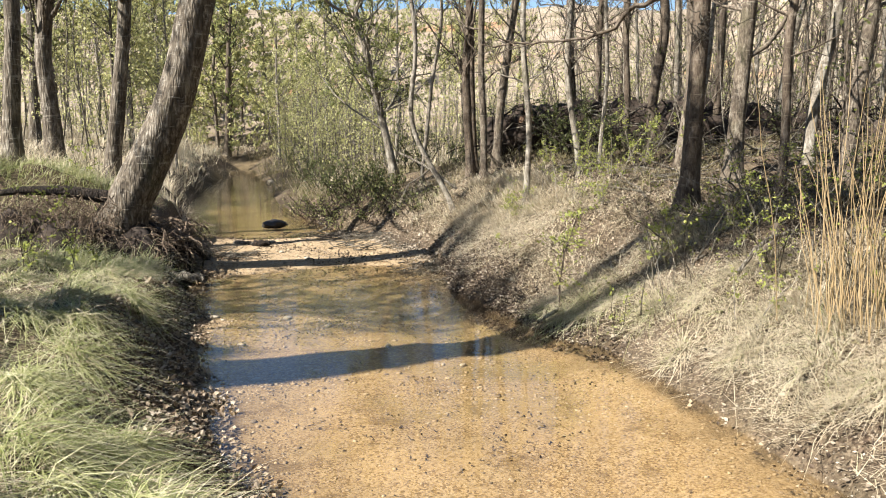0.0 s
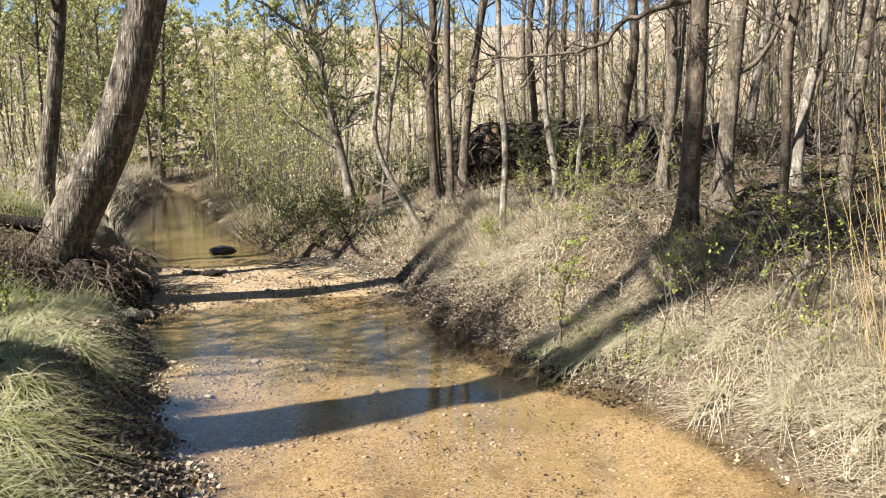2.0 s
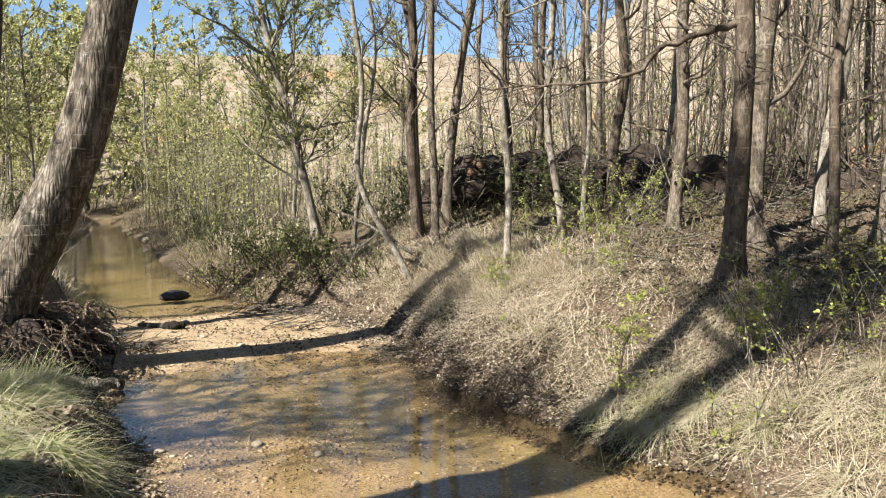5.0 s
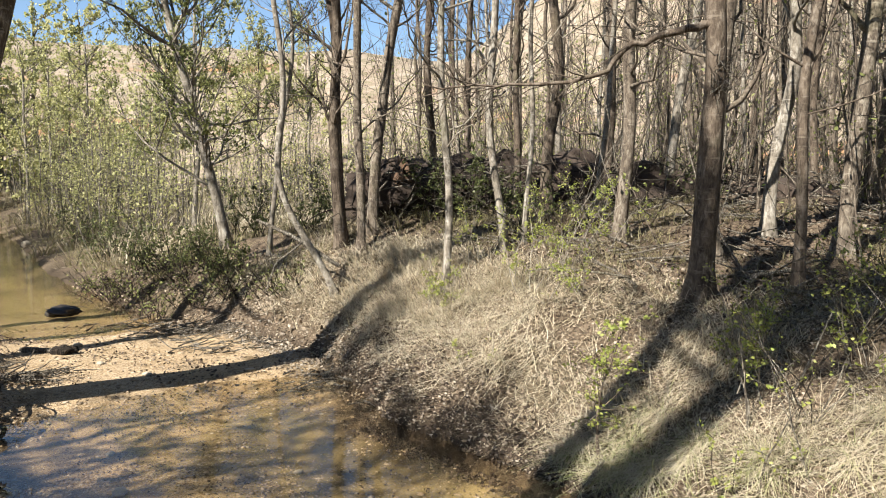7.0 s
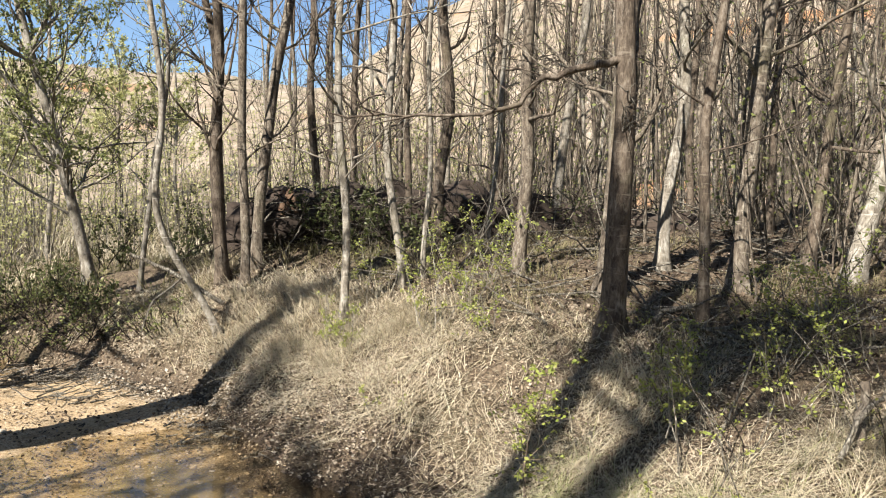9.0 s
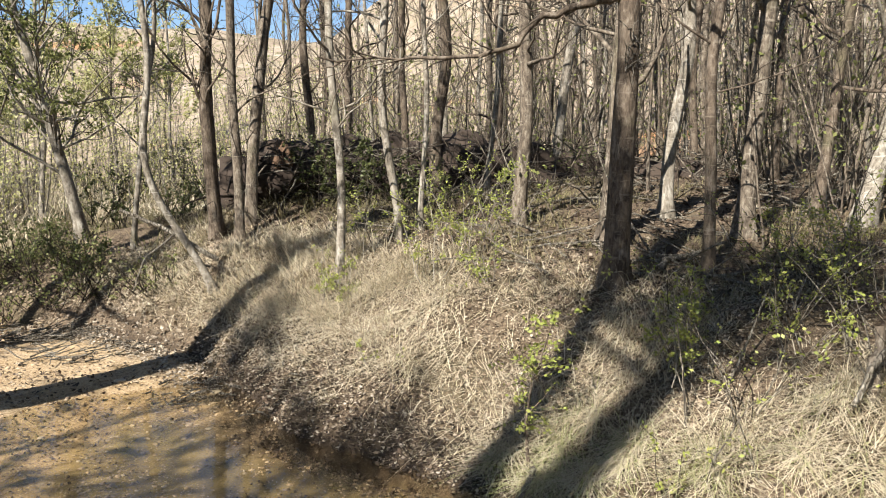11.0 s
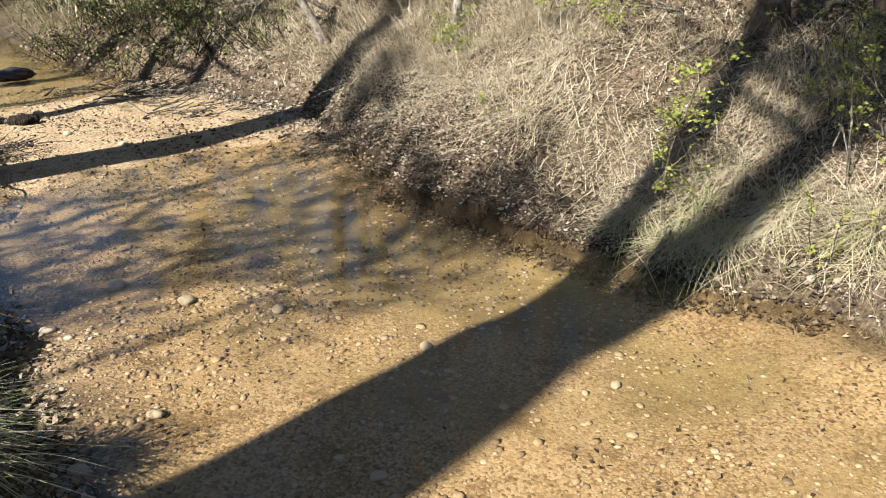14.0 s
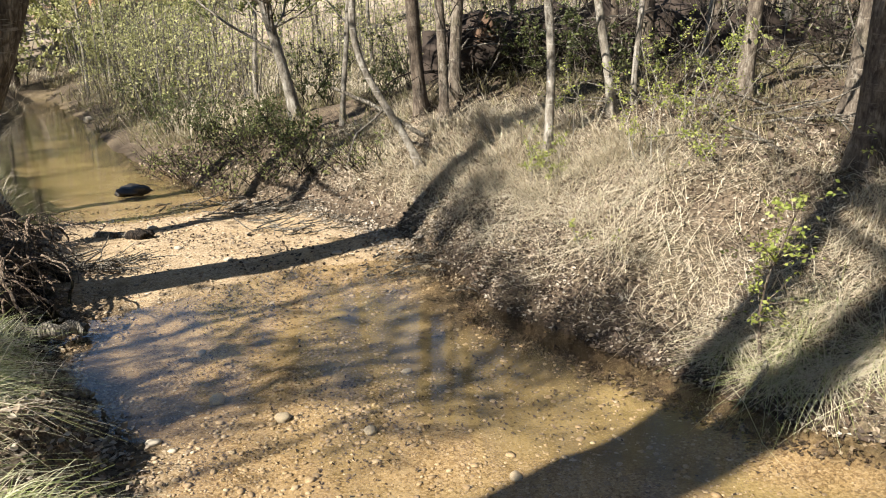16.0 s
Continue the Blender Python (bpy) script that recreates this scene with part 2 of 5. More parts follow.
class Geo:
    """Gathers quads or triangles in bulk and makes one mesh of them."""

    def __init__(self):
        self.v, self.f, self.n = [], [], 0

    def add(self, v, f):
        self.v.append(np.asarray(v, float).reshape(-1, 3))
        self.f.append(np.asarray(f, int) + self.n)
        self.n += len(self.v[-1])

    def mesh(self, name, material, smooth=True):
        me = bpy.data.meshes.new(name)
        v = np.concatenate(self.v)
        me.vertices.add(len(v))
        me.vertices.foreach_set("co", v.astype(np.float32).ravel())
        sizes = np.concatenate([np.full(len(f), f.shape[1]) for f in self.f])
        loops = np.concatenate([f.ravel() for f in self.f])
        me.loops.add(len(loops))
        me.loops.foreach_set("vertex_index", loops.astype(np.int32))
        me.polygons.add(len(sizes))
        me.polygons.foreach_set("loop_start", np.concatenate([[0], np.cumsum(sizes)[:-1]]).astype(np.int32))
        me.polygons.foreach_set("use_smooth", np.full(len(sizes), smooth))
        me.materials.append(material)
        me.update(calc_edges=True)
        return me


def part(name, geo, material, parent, label="", smooth=True):
    ob = new(name, geo.mesh(name, material, smooth))
    ob.parent = parent
    return tagged(ob, label)


def thing(name, label, category, at=(0, 0, 0), group="", kind=""):
    ob = new(name)
    ob.location = at
    return tagged(ob, label, category, group, kind)


def stuff(name, geo, material, label, category, smooth=True):
    return tagged(new(name, geo.mesh(name, material, smooth)), label, category, kind="stuff")


def unit(a):
    return a / np.maximum(np.linalg.norm(a, axis=-1, keepdims=True), 1e-9)


def tubes(geo, p, r, sides):
    """Round stems through the points p[m, n, 3] with the radii r[m, n]."""
    p, r = np.asarray(p, float), np.asarray(r, float)
    m, n = r.shape
    t = unit(np.gradient(p, axis=1))
    ref = np.where(np.abs(t[:, :1, :1]) > 0.8, [[[0.0, 1.0, 0.0]]], [[[1.0, 0.0, 0.0]]])
    a = unit(np.cross(t, np.broadcast_to(ref, t.shape)))
    b = np.cross(t, a)
    w = np.linspace(0, 2 * np.pi, sides, endpoint=False)
    ring = a[:, :, None] * np.cos(w)[:, None] + b[:, :, None] * np.sin(w)[:, None]
    v = p[:, :, None] + ring * r[:, :, None, None]
    i = np.arange(m * n * sides).reshape(m, n, sides)
    j = np.roll(i, -1, 2)
    geo.add(v, np.stack([i[:, :-1], j[:, :-1], j[:, 1:], i[:, 1:]], -1).reshape(-1, 4))


def grow(rng, start, way, length, n, wander, lift):
    """Crooked stems: points[m, n, 3] from the starts along the ways."""
    m = len(start)
    d, out = unit(np.asarray(way, float)), [np.asarray(start, float)]
    for _ in range(n - 1):
        d = unit(d + rng.normal(0, wander, (m, 3)) + np.array([0, 0, lift]))
        out.append(out[-1] + d * (length / (n - 1))[:, None])
    return np.stack(out, 1)


def along(rng, p, r, count, lo, hi):
    """Places picked on the stems p, with the stem's way and radius there."""
    m, n = r.shape
    k = rng.integers(0, m, count)
    s = rng.uniform(lo, hi, count) * (n - 1)
    i = np.minimum(s.astype(int), n - 2)
    f = (s - i)[:, None]
    at = p[k, i] * (1 - f) + p[k, i + 1] * f
    return at, unit(p[k, i + 1] - p[k, i]), r[k, i] * (1 - f[:, 0]) + r[k, i + 1] * f[:, 0]


def leaves(geo, rng, at, size, flat=0.0):
    """Small lozenge leaves, folded along the middle."""
    m = len(at)
    a = unit(rng.normal(0, 1, (m, 3)) * np.array([1, 1, 1 - flat]))
    b = unit(np.cross(a, rng.normal(0, 1, (m, 3)) * np.array([1 - flat, 1 - flat, 1]) + np.array([0, 0, 1e-3])))
    c = np.cross(a, b)
    s = (size * rng.uniform(0.6, 1.3, m))[:, None]
    v = np.stack([at, at + a * s * 0.5 + b * s * 0.33 + c * s * 0.1, at + a * s, at + a * s * 0.5 - b * s * 0.33 + c * s * 0.1], 1)
    i = np.arange(m)[:, None] * 4
    geo.add(v, i + np.array([[0, 1, 2, 3]]))


def blades(geo, rng, at, az, tilt, length, width, droop, joints=(0.0, 0.35, 0.7, 1.0)):
    """Arching grass blades."""
    m = len(at)
    out = np.stack([np.sin(az), np.cos(az), np.zeros(m)], 1)
    side = np.stack([np.cos(az), -np.sin(az), np.zeros(m)], 1)
    v = []
    for s in joints:
        reach = s * np.sin(tilt) + 0.55 * droop * s * s
        up = s * np.cos(tilt) - 0.6 * droop * s * s
        c = at + out * (length * reach)[:, None] + np.array([0, 0, 1.0]) * (length * up)[:, None]
        c = c + side * (rng.normal(0, 0.02, m) * length * s)[:, None]
        c[:, 2] = np.maximum(c[:, 2], ground(c[:, 0], c[:, 1]) + 0.012)
        wd = (width * (1 - 0.88 * s))[:, None] * 0.5
        v += [c - side * wd, c + side * wd]
    v = np.stack(v, 1)
    i = np.arange(m)[:, None] * 2 * len(joints)
    geo.add(v, np.concatenate([i + np.array([[k, k + 1, k + 3, k + 2]]) for k in range(0, 2 * len(joints) - 2, 2)]))


def rocks(geo, rng, at, size, squash=0.4):
    """Rounded pebbles of twenty faces."""
    q = (1 + 5 ** 0.5) / 2
    base = unit(np.array([(-1, q, 0), (1, q, 0), (-1, -q, 0), (1, -q, 0), (0, -1, q), (0, 1, q), (0, -1, -q), (0, 1, -q), (q, 0, -1), (q, 0, 1), (-q, 0, -1), (-q, 0, 1)], float))
    tri = np.array([(0, 11, 5), (0, 5, 1), (0, 1, 7), (0, 7, 10), (0, 10, 11), (1, 5, 9), (5, 11, 4), (11, 10, 2), (10, 7, 6), (7, 1, 8), (3, 9, 4), (3, 4, 2), (3, 2, 6), (3, 6, 8), (3, 8, 9), (4, 9, 5), (2, 4, 11), (6, 2, 10), (8, 6, 7), (9, 8, 1)])
    m = len(at)
    v = base[None] * rng.uniform(0.75, 1.2, (m, 12, 1)) * (size[:, None] * rng.uniform(0.6, 1.2, (m, 3)) * np.array([1, 1, squash]))[:, None]
    w = rng.uniform(0, 2 * np.pi, m)
    c, s = np.cos(w)[:, None], np.sin(w)[:, None]
    v = np.stack([v[..., 0] * c - v[..., 1] * s, v[..., 0] * s + v[..., 1] * c, v[..., 2]], -1) + at[:, None]
    geo.add(v, (np.arange(m)[:, None, None] * 12 + tri).reshape(-1, 3))


def lump(geo, rng, at, size, rough=0.25, nu=24, nv=14):
    """An uneven mound or boulder."""
    u, w = np.meshgrid(np.linspace(0, 2 * np.pi, nu, endpoint=False), np.linspace(0.02, np.pi - 0.02, nv))
    d = np.stack([np.cos(u) * np.sin(w), np.sin(u) * np.sin(w), np.cos(w)], -1)
    o = rng.uniform(0, 90, 2)
    k = 1 + rough * vnoise(d[..., 0] * 2.2 + d[..., 2] * 1.7 + o[0], d[..., 1] * 2.2 - d[..., 2] * 1.1 + o[1]) + 0.5 * rough * vnoise(d[..., 0] * 6 + d[..., 2] * 4 + o[1], d[..., 1] * 6 - d[..., 2] * 5 + o[0])
    v = d * k[..., None] * np.array(size) + np.array(at)
    i = np.arange(nu * nv).reshape(nv, nu)
    j = np.roll(i, -1, 1)
    geo.add(v, np.stack([i[:-1], i[1:], j[1:], j[:-1]], -1).reshape(-1, 4))


def vnoise(x, y, seed=0):
    """Smooth value noise, -1 to 1, one cell a unit."""
    xi, yi = np.floor(x), np.floor(y)
    fx, fy = x - xi, y - yi
    fx, fy = fx * fx * (3 - 2 * fx), fy * fy * (3 - 2 * fy)

    def h(a, b):
        s = np.sin(a * 127.1 + b * 311.7 + seed * 74.7) * 43758.5453
        return (s - np.floor(s)) * 2 - 1
    return (h(xi, yi) * (1 - fx) + h(xi + 1, yi) * fx) * (1 - fy) + (h(xi, yi + 1) * (1 - fx) + h(xi + 1, yi + 1) * fx) * fy


LEFT_Y = [-60, -3, 0, 1.5, 3, 4.5, 6.1, 7.4, 9.3, 11.9, 13.5, 16.4, 19.4, 22.4, 35, 45, 48, 60, 120]
LEFT_X = [60, 6.2, 3.6, 1.6, -0.2, -1.15, -1.85, -2.4, -3.05, -3.8, -4.4, -5.2, -6.3, -7.4, -10.3, -11.9, -17, -42, -140]
RIGHT_Y = [-60, -3, 0, 1.5, 3, 4.5, 5.4, 6.6, 7.8, 8.25, 8.6, 9.7, 11, 12.5, 14, 15, 16.4, 18, 21.3, 24, 28.7, 33, 47, 60, 120]
RIGHT_X = [66, 10.5, 6.9, 4.6, 3.0, 2.4, 2.25, 2.0, 1.65, 1.15, 1.05, 0.55, 0.10, -0.02, -0.3, -0.8, -1.7, -2.6, -4.0, -5.1, -6.2, -7.4, -11.4, -37, -135]
BANK_Y = [0, 5, 8, 10, 15, 17, 19, 22, 26, 60]
BANK_H = [0.7, 0.74, 0.95, 1.0, 1.25, 1.28, 1.15, 0.6, 0.45, 0.6]
RIDGE_AZ = [-180, -60, -30, -12, 17, 25, 32, 45, 70, 110, 180]
RIDGE_EL = [4, 5, 7, 8.3, 8.6, 14.5, 16, 17, 16, 10, 4]
RIDGE_R = [60, 60, 62, 58, 36, 32, 26, 20, 18, 30, 60]


def shores(x, y):
    wob = 0.10 * vnoise(y * 1.3, y * 0 + 3.3) + 0.05 * vnoise(y * 4.1, y * 0 + 8.3)
    return np.interp(y, LEFT_Y, LEFT_X) + wob, np.interp(y, RIGHT_Y, RIGHT_X) + 0.6 * wob


def ground(x, y):
    """Height of the ground over water level."""
    x, y = np.asarray(x, float), np.asarray(y, float)
    xl, xr = shores(x, y)
    slant = np.interp(y, [-3, 2, 4.5, 8, 16, 30], [0.6, 0.7, 0.93, 0.9, 0.9, 0.95])
    dl, dr = (xl - x) * slant, (x - xr) * slant
    inside = np.minimum(-dl, -dr)
    # streambed: shallow, deeper beside the far bank, with a gravel bar that rises through the water
    bed = -0.03 - 0.05 * np.clip(inside / 0.8, 0, 1) - 0.13 * np.exp(-((y - 9.8) / 1.9) ** 2 - ((-dr - 0.6) / 1.0) ** 2) - 0.10 * np.clip((y - 17.6) / 2.0, 0, 1)
    bed = bed + 0.025 * vnoise(x * 1.1, y * 1.1, 2) + 0.012 * vnoise(x * 3.7, y * 3.7, 4)
    bar = np.clip((y - 12.0 - 0.35 * (x + 2)) / 0.9, 0, 1) * np.clip((17.2 + 0.25 * (x + 3) - y) / 1.5, 0, 1)
    bed = bed + 0.125 * bar
    left_spit = np.exp(-((y - 8.6) / 1.2) ** 2 - ((x + 2.6) / 0.6) ** 2)
    bed = bed + 0.05 * left_spit
    # banks
    hr = np.interp(y, BANK_Y, BANK_H)
    d = np.maximum(dr, 0)
    steep = np.interp(y, [5, 8, 10, 13, 17, 22], [1.2, 1.05, 1.15, 1.3, 1.6, 2.6])
    right = hr * 1.32 * (1 - np.exp(-d / steep)) + 0.055 * np.minimum(d, 14)
    # an even ramp up to the dark poplar
    q = y - 0.543 * x
    ramp = 0.08 * np.clip(d / 0.45, 0, 1) + 1.2 * np.clip((d - 0.45) / 2.05, 0, 1) + 0.055 * np.clip(d - 2.5, 0, 11)
    right = right + (ramp - right) * np.clip((q - 6.4) / 1.0, 0, 1) * np.clip((9.9 - q) / 1.0, 0, 1) * np.clip((6.0 - d) / 3.0, 0, 1)
    d = np.maximum(dl, 0)
    step = np.interp(y, [2, 4.5, 6.5, 9, 12], [1.4, 1.35, 0.85, 0.3, 0.35])
    left = np.interp(y, [2, 6, 9, 11, 12.5, 20], [0.52, 0.5, 0.42, 0.36, 0.55, 0.5]) * np.clip(d / step, 0, 1) ** 1.2
    hollow = 0.75 * np.exp(-((x + 4.4) / 0.75) ** 2 - ((y - 11.35) / 0.75) ** 2)
    left = left + np.interp(y, [4, 7, 9.5, 11.1, 12.6, 20], [0.12, 0.22, 0.15, 0.3, 1.25, 1.2]) * (1 - np.exp(-d / 1.6)) + 0.03 * np.minimum(d, 14)
    out = np.where(dl > 0, left - hollow, right)
    far = np.maximum(dl, dr)
    out = out + np.clip(far / 0.5, 0, 1) * (0.10 * vnoise(x * 0.8, y * 0.8, 5) + np.where(dl > 0, 0.11, 0.07) * vnoise(x * 2.3, y * 2.3, 6) + 0.02 * vnoise(x * 7, y * 7, 7))
    z = np.where(inside > 0, bed, out - 0.03 * np.exp(-np.maximum(far, 0) / 0.1))
    # the bare slope that closes the valley
    r = np.hypot(x, y)
    az = np.degrees(np.arctan2(x, y))
    r0 = np.interp(az, RIDGE_AZ, RIDGE_R)
    crest = np.tan(np.radians(np.interp(az, RIDGE_AZ, RIDGE_EL))) * 85 + 2.0
    k = np.clip((r - r0) / (85 - r0), 0, 1)
    hill = (crest - 1.5) * (0.55 * k + 0.45 * k * k * (3 - 2 * k)) * np.clip(far / 4, 0, 1)
    return z + hill * (1 + 0.06 * vnoise(x * 0.09, y * 0.09, 9))


# ---- ground and water ----
def graded(lo, hi, step, far_lo, far_hi):
    mid = list(np.arange(lo, hi, step))
    a, s = [lo], step
    while a[-1] > far_lo:
        s *= 1.12
        a.append(a[-1] - s)
    b, s = [mid[-1]], step
    while b[-1] < far_hi:
        s *= 1.12
        b.append(b[-1] + s)
    return np.array(a[:0:-1] + mid + b[1:])


def smooth_step(a, b, x):
    k = np.clip((x - a) / (b - a), 0, 1)
    return k * k * (3 - 2 * k)


def build_ground():
    xs, ys = graded(-7, 7, 0.08, -500, 500), graded(2, 20, 0.095, -300, 700)
    x, y = np.meshgrid(xs, ys)
    z = ground(x, y)
    n, m = x.shape
    i = np.arange(n * m).reshape(n, m)
    g = Geo()
    g.add(np.stack([x, y, z], -1), np.stack([i[:-1, :-1], i[:-1, 1:], i[1:, 1:], i[1:, :-1]], -1).reshape(-1, 4))
    me = g.mesh("ground", EARTH)
    xl, xr = shores(x, y)
    ins = np.minimum(x - xl, xr - x) + 0.12 * vnoise(x * 5, y * 5, 11)
    near = smooth_step(70, 40, np.hypot(x, y))
    bed = smooth_step(0.0, 0.22, ins) * near
    # wet margin, strongest beyond y 8 where it also carries the undercut's shade
    wet = (0.3 + 0.7 * smooth_step(7.6, 8.6, y)) * smooth_step(0.7, 0.15, np.abs(ins + 0.02)) * smooth_step(0.26, 0.05, z) * near * smooth_step(-0.3, 0.5, vnoise(x * 1.7, y * 1.7, 12) + 0.25)
    r = np.hypot(x, y)
    az = np.degrees(np.arctan2(x, y))
    r0 = np.interp(az, RIDGE_AZ, RIDGE_R)
    slope = smooth_step(-3, 6, r - r0 + 3 * vnoise(x * 0.3, y * 0.3, 13))
    deep = smooth_step(-0.075, -0.145, z + 0.03 * vnoise(x * 2, y * 2, 14)) * near
    for name, a in (("bed", bed), ("wet", wet), ("slope", slope), ("deep", deep), ("under", smooth_step(0.06, -0.012, z + 0.03 * vnoise(x * 1.9, y * 1.9, 15)) * near)):
        at = me.attributes.new(name, "FLOAT", "POINT")
        at.data.foreach_set("value", a.astype(np.float32).ravel())
    tagged(new("ground", me), "stream valley ground of gravel bed, littered banks and pale slope", "ground", kind="structure")
    # water: one level sheet that the banks and the gravel bar cut off
    g = Geo()
    ys2 = np.concatenate([np.arange(-40, 0, 4.0), np.arange(0, 60, 0.5)])
    xl, xr = shores(ys2, ys2)
    k = np.linspace(0, 1, 13)
    x = (xl - 0.35)[:, None] * (1 - k) + (xr + 0.35)[:, None] * k
    v = np.stack([x, np.repeat(ys2[:, None], 13, 1), np.zeros_like(x)], -1)
    i = np.arange(v.shape[0] * 13).reshape(-1, 13)
    g.add(v, np.stack([i[:-1, :-1], i[:-1, 1:], i[1:, 1:], i[1:, :-1]], -1).reshape(-1, 4))
    tagged(new("water", g.mesh("water", WATER)), "shallow clear stream water over ochre gravel", "water", kind="structure")


build_ground()


# ---- trees ----
def build_tree(name, label, x, y, r0, lean, height=10.0, wood=BARK_GREY, via=(), limbs=24, low=1.6, reach=2.1, leaf=None, leaf_count=0, leaf_size=0.05, seed=0, group="", twigs=4, flare=1.5, lift=0.10, sides=14, sink=0.3, cone=0.45, rings=44):
    """A tree with a tapered trunk, crooked limbs, twigs and, where wanted, young leaves."""
    rng = np.random.default_rng(seed + 1000)
    r0 = (0.86 if r0 > 0.127 else 0.79) * r0
    z = float(ground(x, y))
    tree = thing(name, label, "tree", (x, y, z), group)
    n = rings
    h = np.linspace(-sink, height, n)
    kx, ky = [0.0], [0.0]
    kh = [0.0]
    for dx, dy, dh in via:
        kx.append(dx), ky.append(dy), kh.append(dh)
    top = max(kh[-1], 0.0)
    kh.append(height)
    kx.append(kx[-1] + lean * (height - top)), ky.append(ky[-1])
    w = rng.uniform(0, 50)
    px = np.interp(h, kh, kx) + (0.075 if name == "alder" else 0.05) * vnoise(h * 0.55 + w, h * 0 + w) * np.clip(h, 0, 2)
    if via:
        px = np.convolve(np.pad(px, 2, "edge"), np.ones(5) / 5, "valid")
    py = np.interp(h, kh, ky) + 0.05 * vnoise(h * 0.5 + w, h * 0 + w + 9) * np.clip(h, 0, 2)
    spine = np.stack([px, py, h], 1)
    rad = r0 * (1 - 0.62 * np.clip(h / height, 0, 1) ** 1.1) * (1 + (flare - 1) * np.exp(-np.clip(h, 0, 9) / (2.2 * r0)))
    g = Geo()
    tubes(g, spine[None], rad[None], sides)
    v = g.v[0].reshape(n, sides, 3)
    off = v - spine[:, None]
    ang = np.arange(sides)[None] * 2 * np.pi / sides
    knob = 1 + 0.09 * vnoise(np.cos(ang) * 1.6 + h[:, None] * 0.9 + w, np.sin(ang) * 1.6 + w) + 0.05 * vnoise(np.cos(ang) * 5 + w, np.sin(ang) * 5 + h[:, None] * 2.5)
    knob = knob + 0.28 * np.exp(-np.clip(h, 0, 9) / 0.18)[:, None] * np.cos(ang * 4 + w)
    g.v[0] = (spine[:, None] + off * knob[..., None]).reshape(-1, 3)
    part("trunk", g, wood, tree)
    # limbs, boughs and twigs
    s1 = rng.uniform(low, height * 0.96, limbs)
    at = np.stack([np.interp(s1, h, spine[:, i]) for i in range(3)], 1)
    az = rng.uniform(0, 2 * np.pi, limbs)
    up = rng.uniform(0.1, 1.0, limbs) + (rng.uniform(0, 1, limbs) < 0.25)
    way = np.stack([np.cos(az), np.sin(az), up], 1)
    ln = reach * rng.uniform(0.5, 1.25, limbs) * (1 - cone * s1 / height)
    r1 = np.minimum(r0 * rng.uniform(0.14, 0.38, limbs), 0.05)
    p1 = grow(rng, at, way, ln, 6, 0.22, lift)
    q1 = r1[:, None] * np.linspace(1, 0.3, 6)
    for k in range(limbs):
        g = Geo()
        tubes(g, p1[k:k + 1], q1[k:k + 1], 5)
        part("limb", g, wood, tree)
    g = Geo()
    m2 = limbs * twigs
    at, d, r = along(rng, p1, q1, m2, 0.15, 1.0)
    p2 = grow(rng, at, d + rng.normal(0, 0.6, (m2, 3)), reach * rng.uniform(0.15, 0.45, m2), 5, 0.25, lift)
    q2 = np.maximum(r * 0.5, 0.006)[:, None] * np.linspace(1, 0.35, 5)
    tubes(g, p2, q2, 3)
    m3 = m2 * 3
    at, d, r = along(rng, p2, q2, m3, 0.1, 1.0)
    p3 = grow(rng, at, d + rng.normal(0, 0.6, (m3, 3)), reach * rng.uniform(0.06, 0.2, m3), 2, 0.25, lift * 0.6)
    tubes(g, p3, np.full((m3, 1), 0.0042) * np.linspace(1, 0.5, 2), 3)
    tagged(part("twigwork", g, TWIG, tree), kind="stuff")
    if leaf is not None:
        g = Geo()
        at, d, r = along(rng, p3, np.ones((m3, 2)), leaf_count, 0.2, 1.0)
        leaves(g, rng, at + rng.normal(0, 0.02, at.shape), np.full(leaf_count, leaf_size))
        tagged(part("foliage", g, leaf, tree), kind="stuff")
    return tree


W = "trees of the wood on the bank"
# the far bank, from the lean alder upstream to the wood
build_tree("alder", "slender leaning alder with pale trunk and thin olive foliage", -1.11, 18.75, 0.115, -0.2, 8.5, BARK_PALE, [(-0.45, 0, 2.0)], limbs=56, low=1.0, reach=2.6, leaf=OLIVE, leaf_count=13000, leaf_size=0.055, seed=1)
build_tree("alder", "thin pale stem of alder beside the leaning one", -0.48, 17.5, 0.055, 0.05, 8, BARK_PALE, [(0.22, 0, 1.6)], limbs=20, reach=1.4, seed=2, leaf=OLIVE, leaf_count=900)
build_tree("alder", "crooked alder bent over and then growing upright", 0.26, 14.67, 0.065, -0.03, 8, BARK_PALE, [(-0.75, 0.1, 1.35), (-0.85, 0.1, 1.8), (-0.8, 0.1, 3.0)], limbs=18, low=2.0, reach=1.5, seed=3)
build_tree("alder", "tall dark alder in a clump of stems", 0.59, 16.2, 0.115, -0.045, 11, BARK_DARK, limbs=26, reach=1.7, seed=4, group=W)
build_tree("alder", "dark upright alder in a clump of stems", 0.68, 16.5, 0.085, -0.075, 11, BARK_DARK, limbs=26, reach=1.7, seed=5, group=W)
build_tree("alder", "pale upright alder at the edge of the wood", 0.80, 15.7, 0.09, -0.005, 11, BARK_GREY, limbs=26, reach=1.7, seed=6, group=W)
build_tree("alder", "alder stem leaning out of the clump", 1.07, 16.2, 0.115, 0.108, 11, BARK_GREY, limbs=26, reach=1.7, seed=7, group=W)
build_tree("alder", "dark alder behind the heap of roots", 3.23, 19.6, 0.109, -0.043, 11, BARK_DARK, limbs=26, reach=1.7, seed=8, group=W)
build_tree("alder", "slim pale alder with mottled bark on the bank", 1.34, 13.0, 0.066, 0.02, 9, BARK_PALE, [(0.12, 0, 1.6), (0.03, 0, 3.0)], limbs=26, reach=1.7, seed=9, group=W)
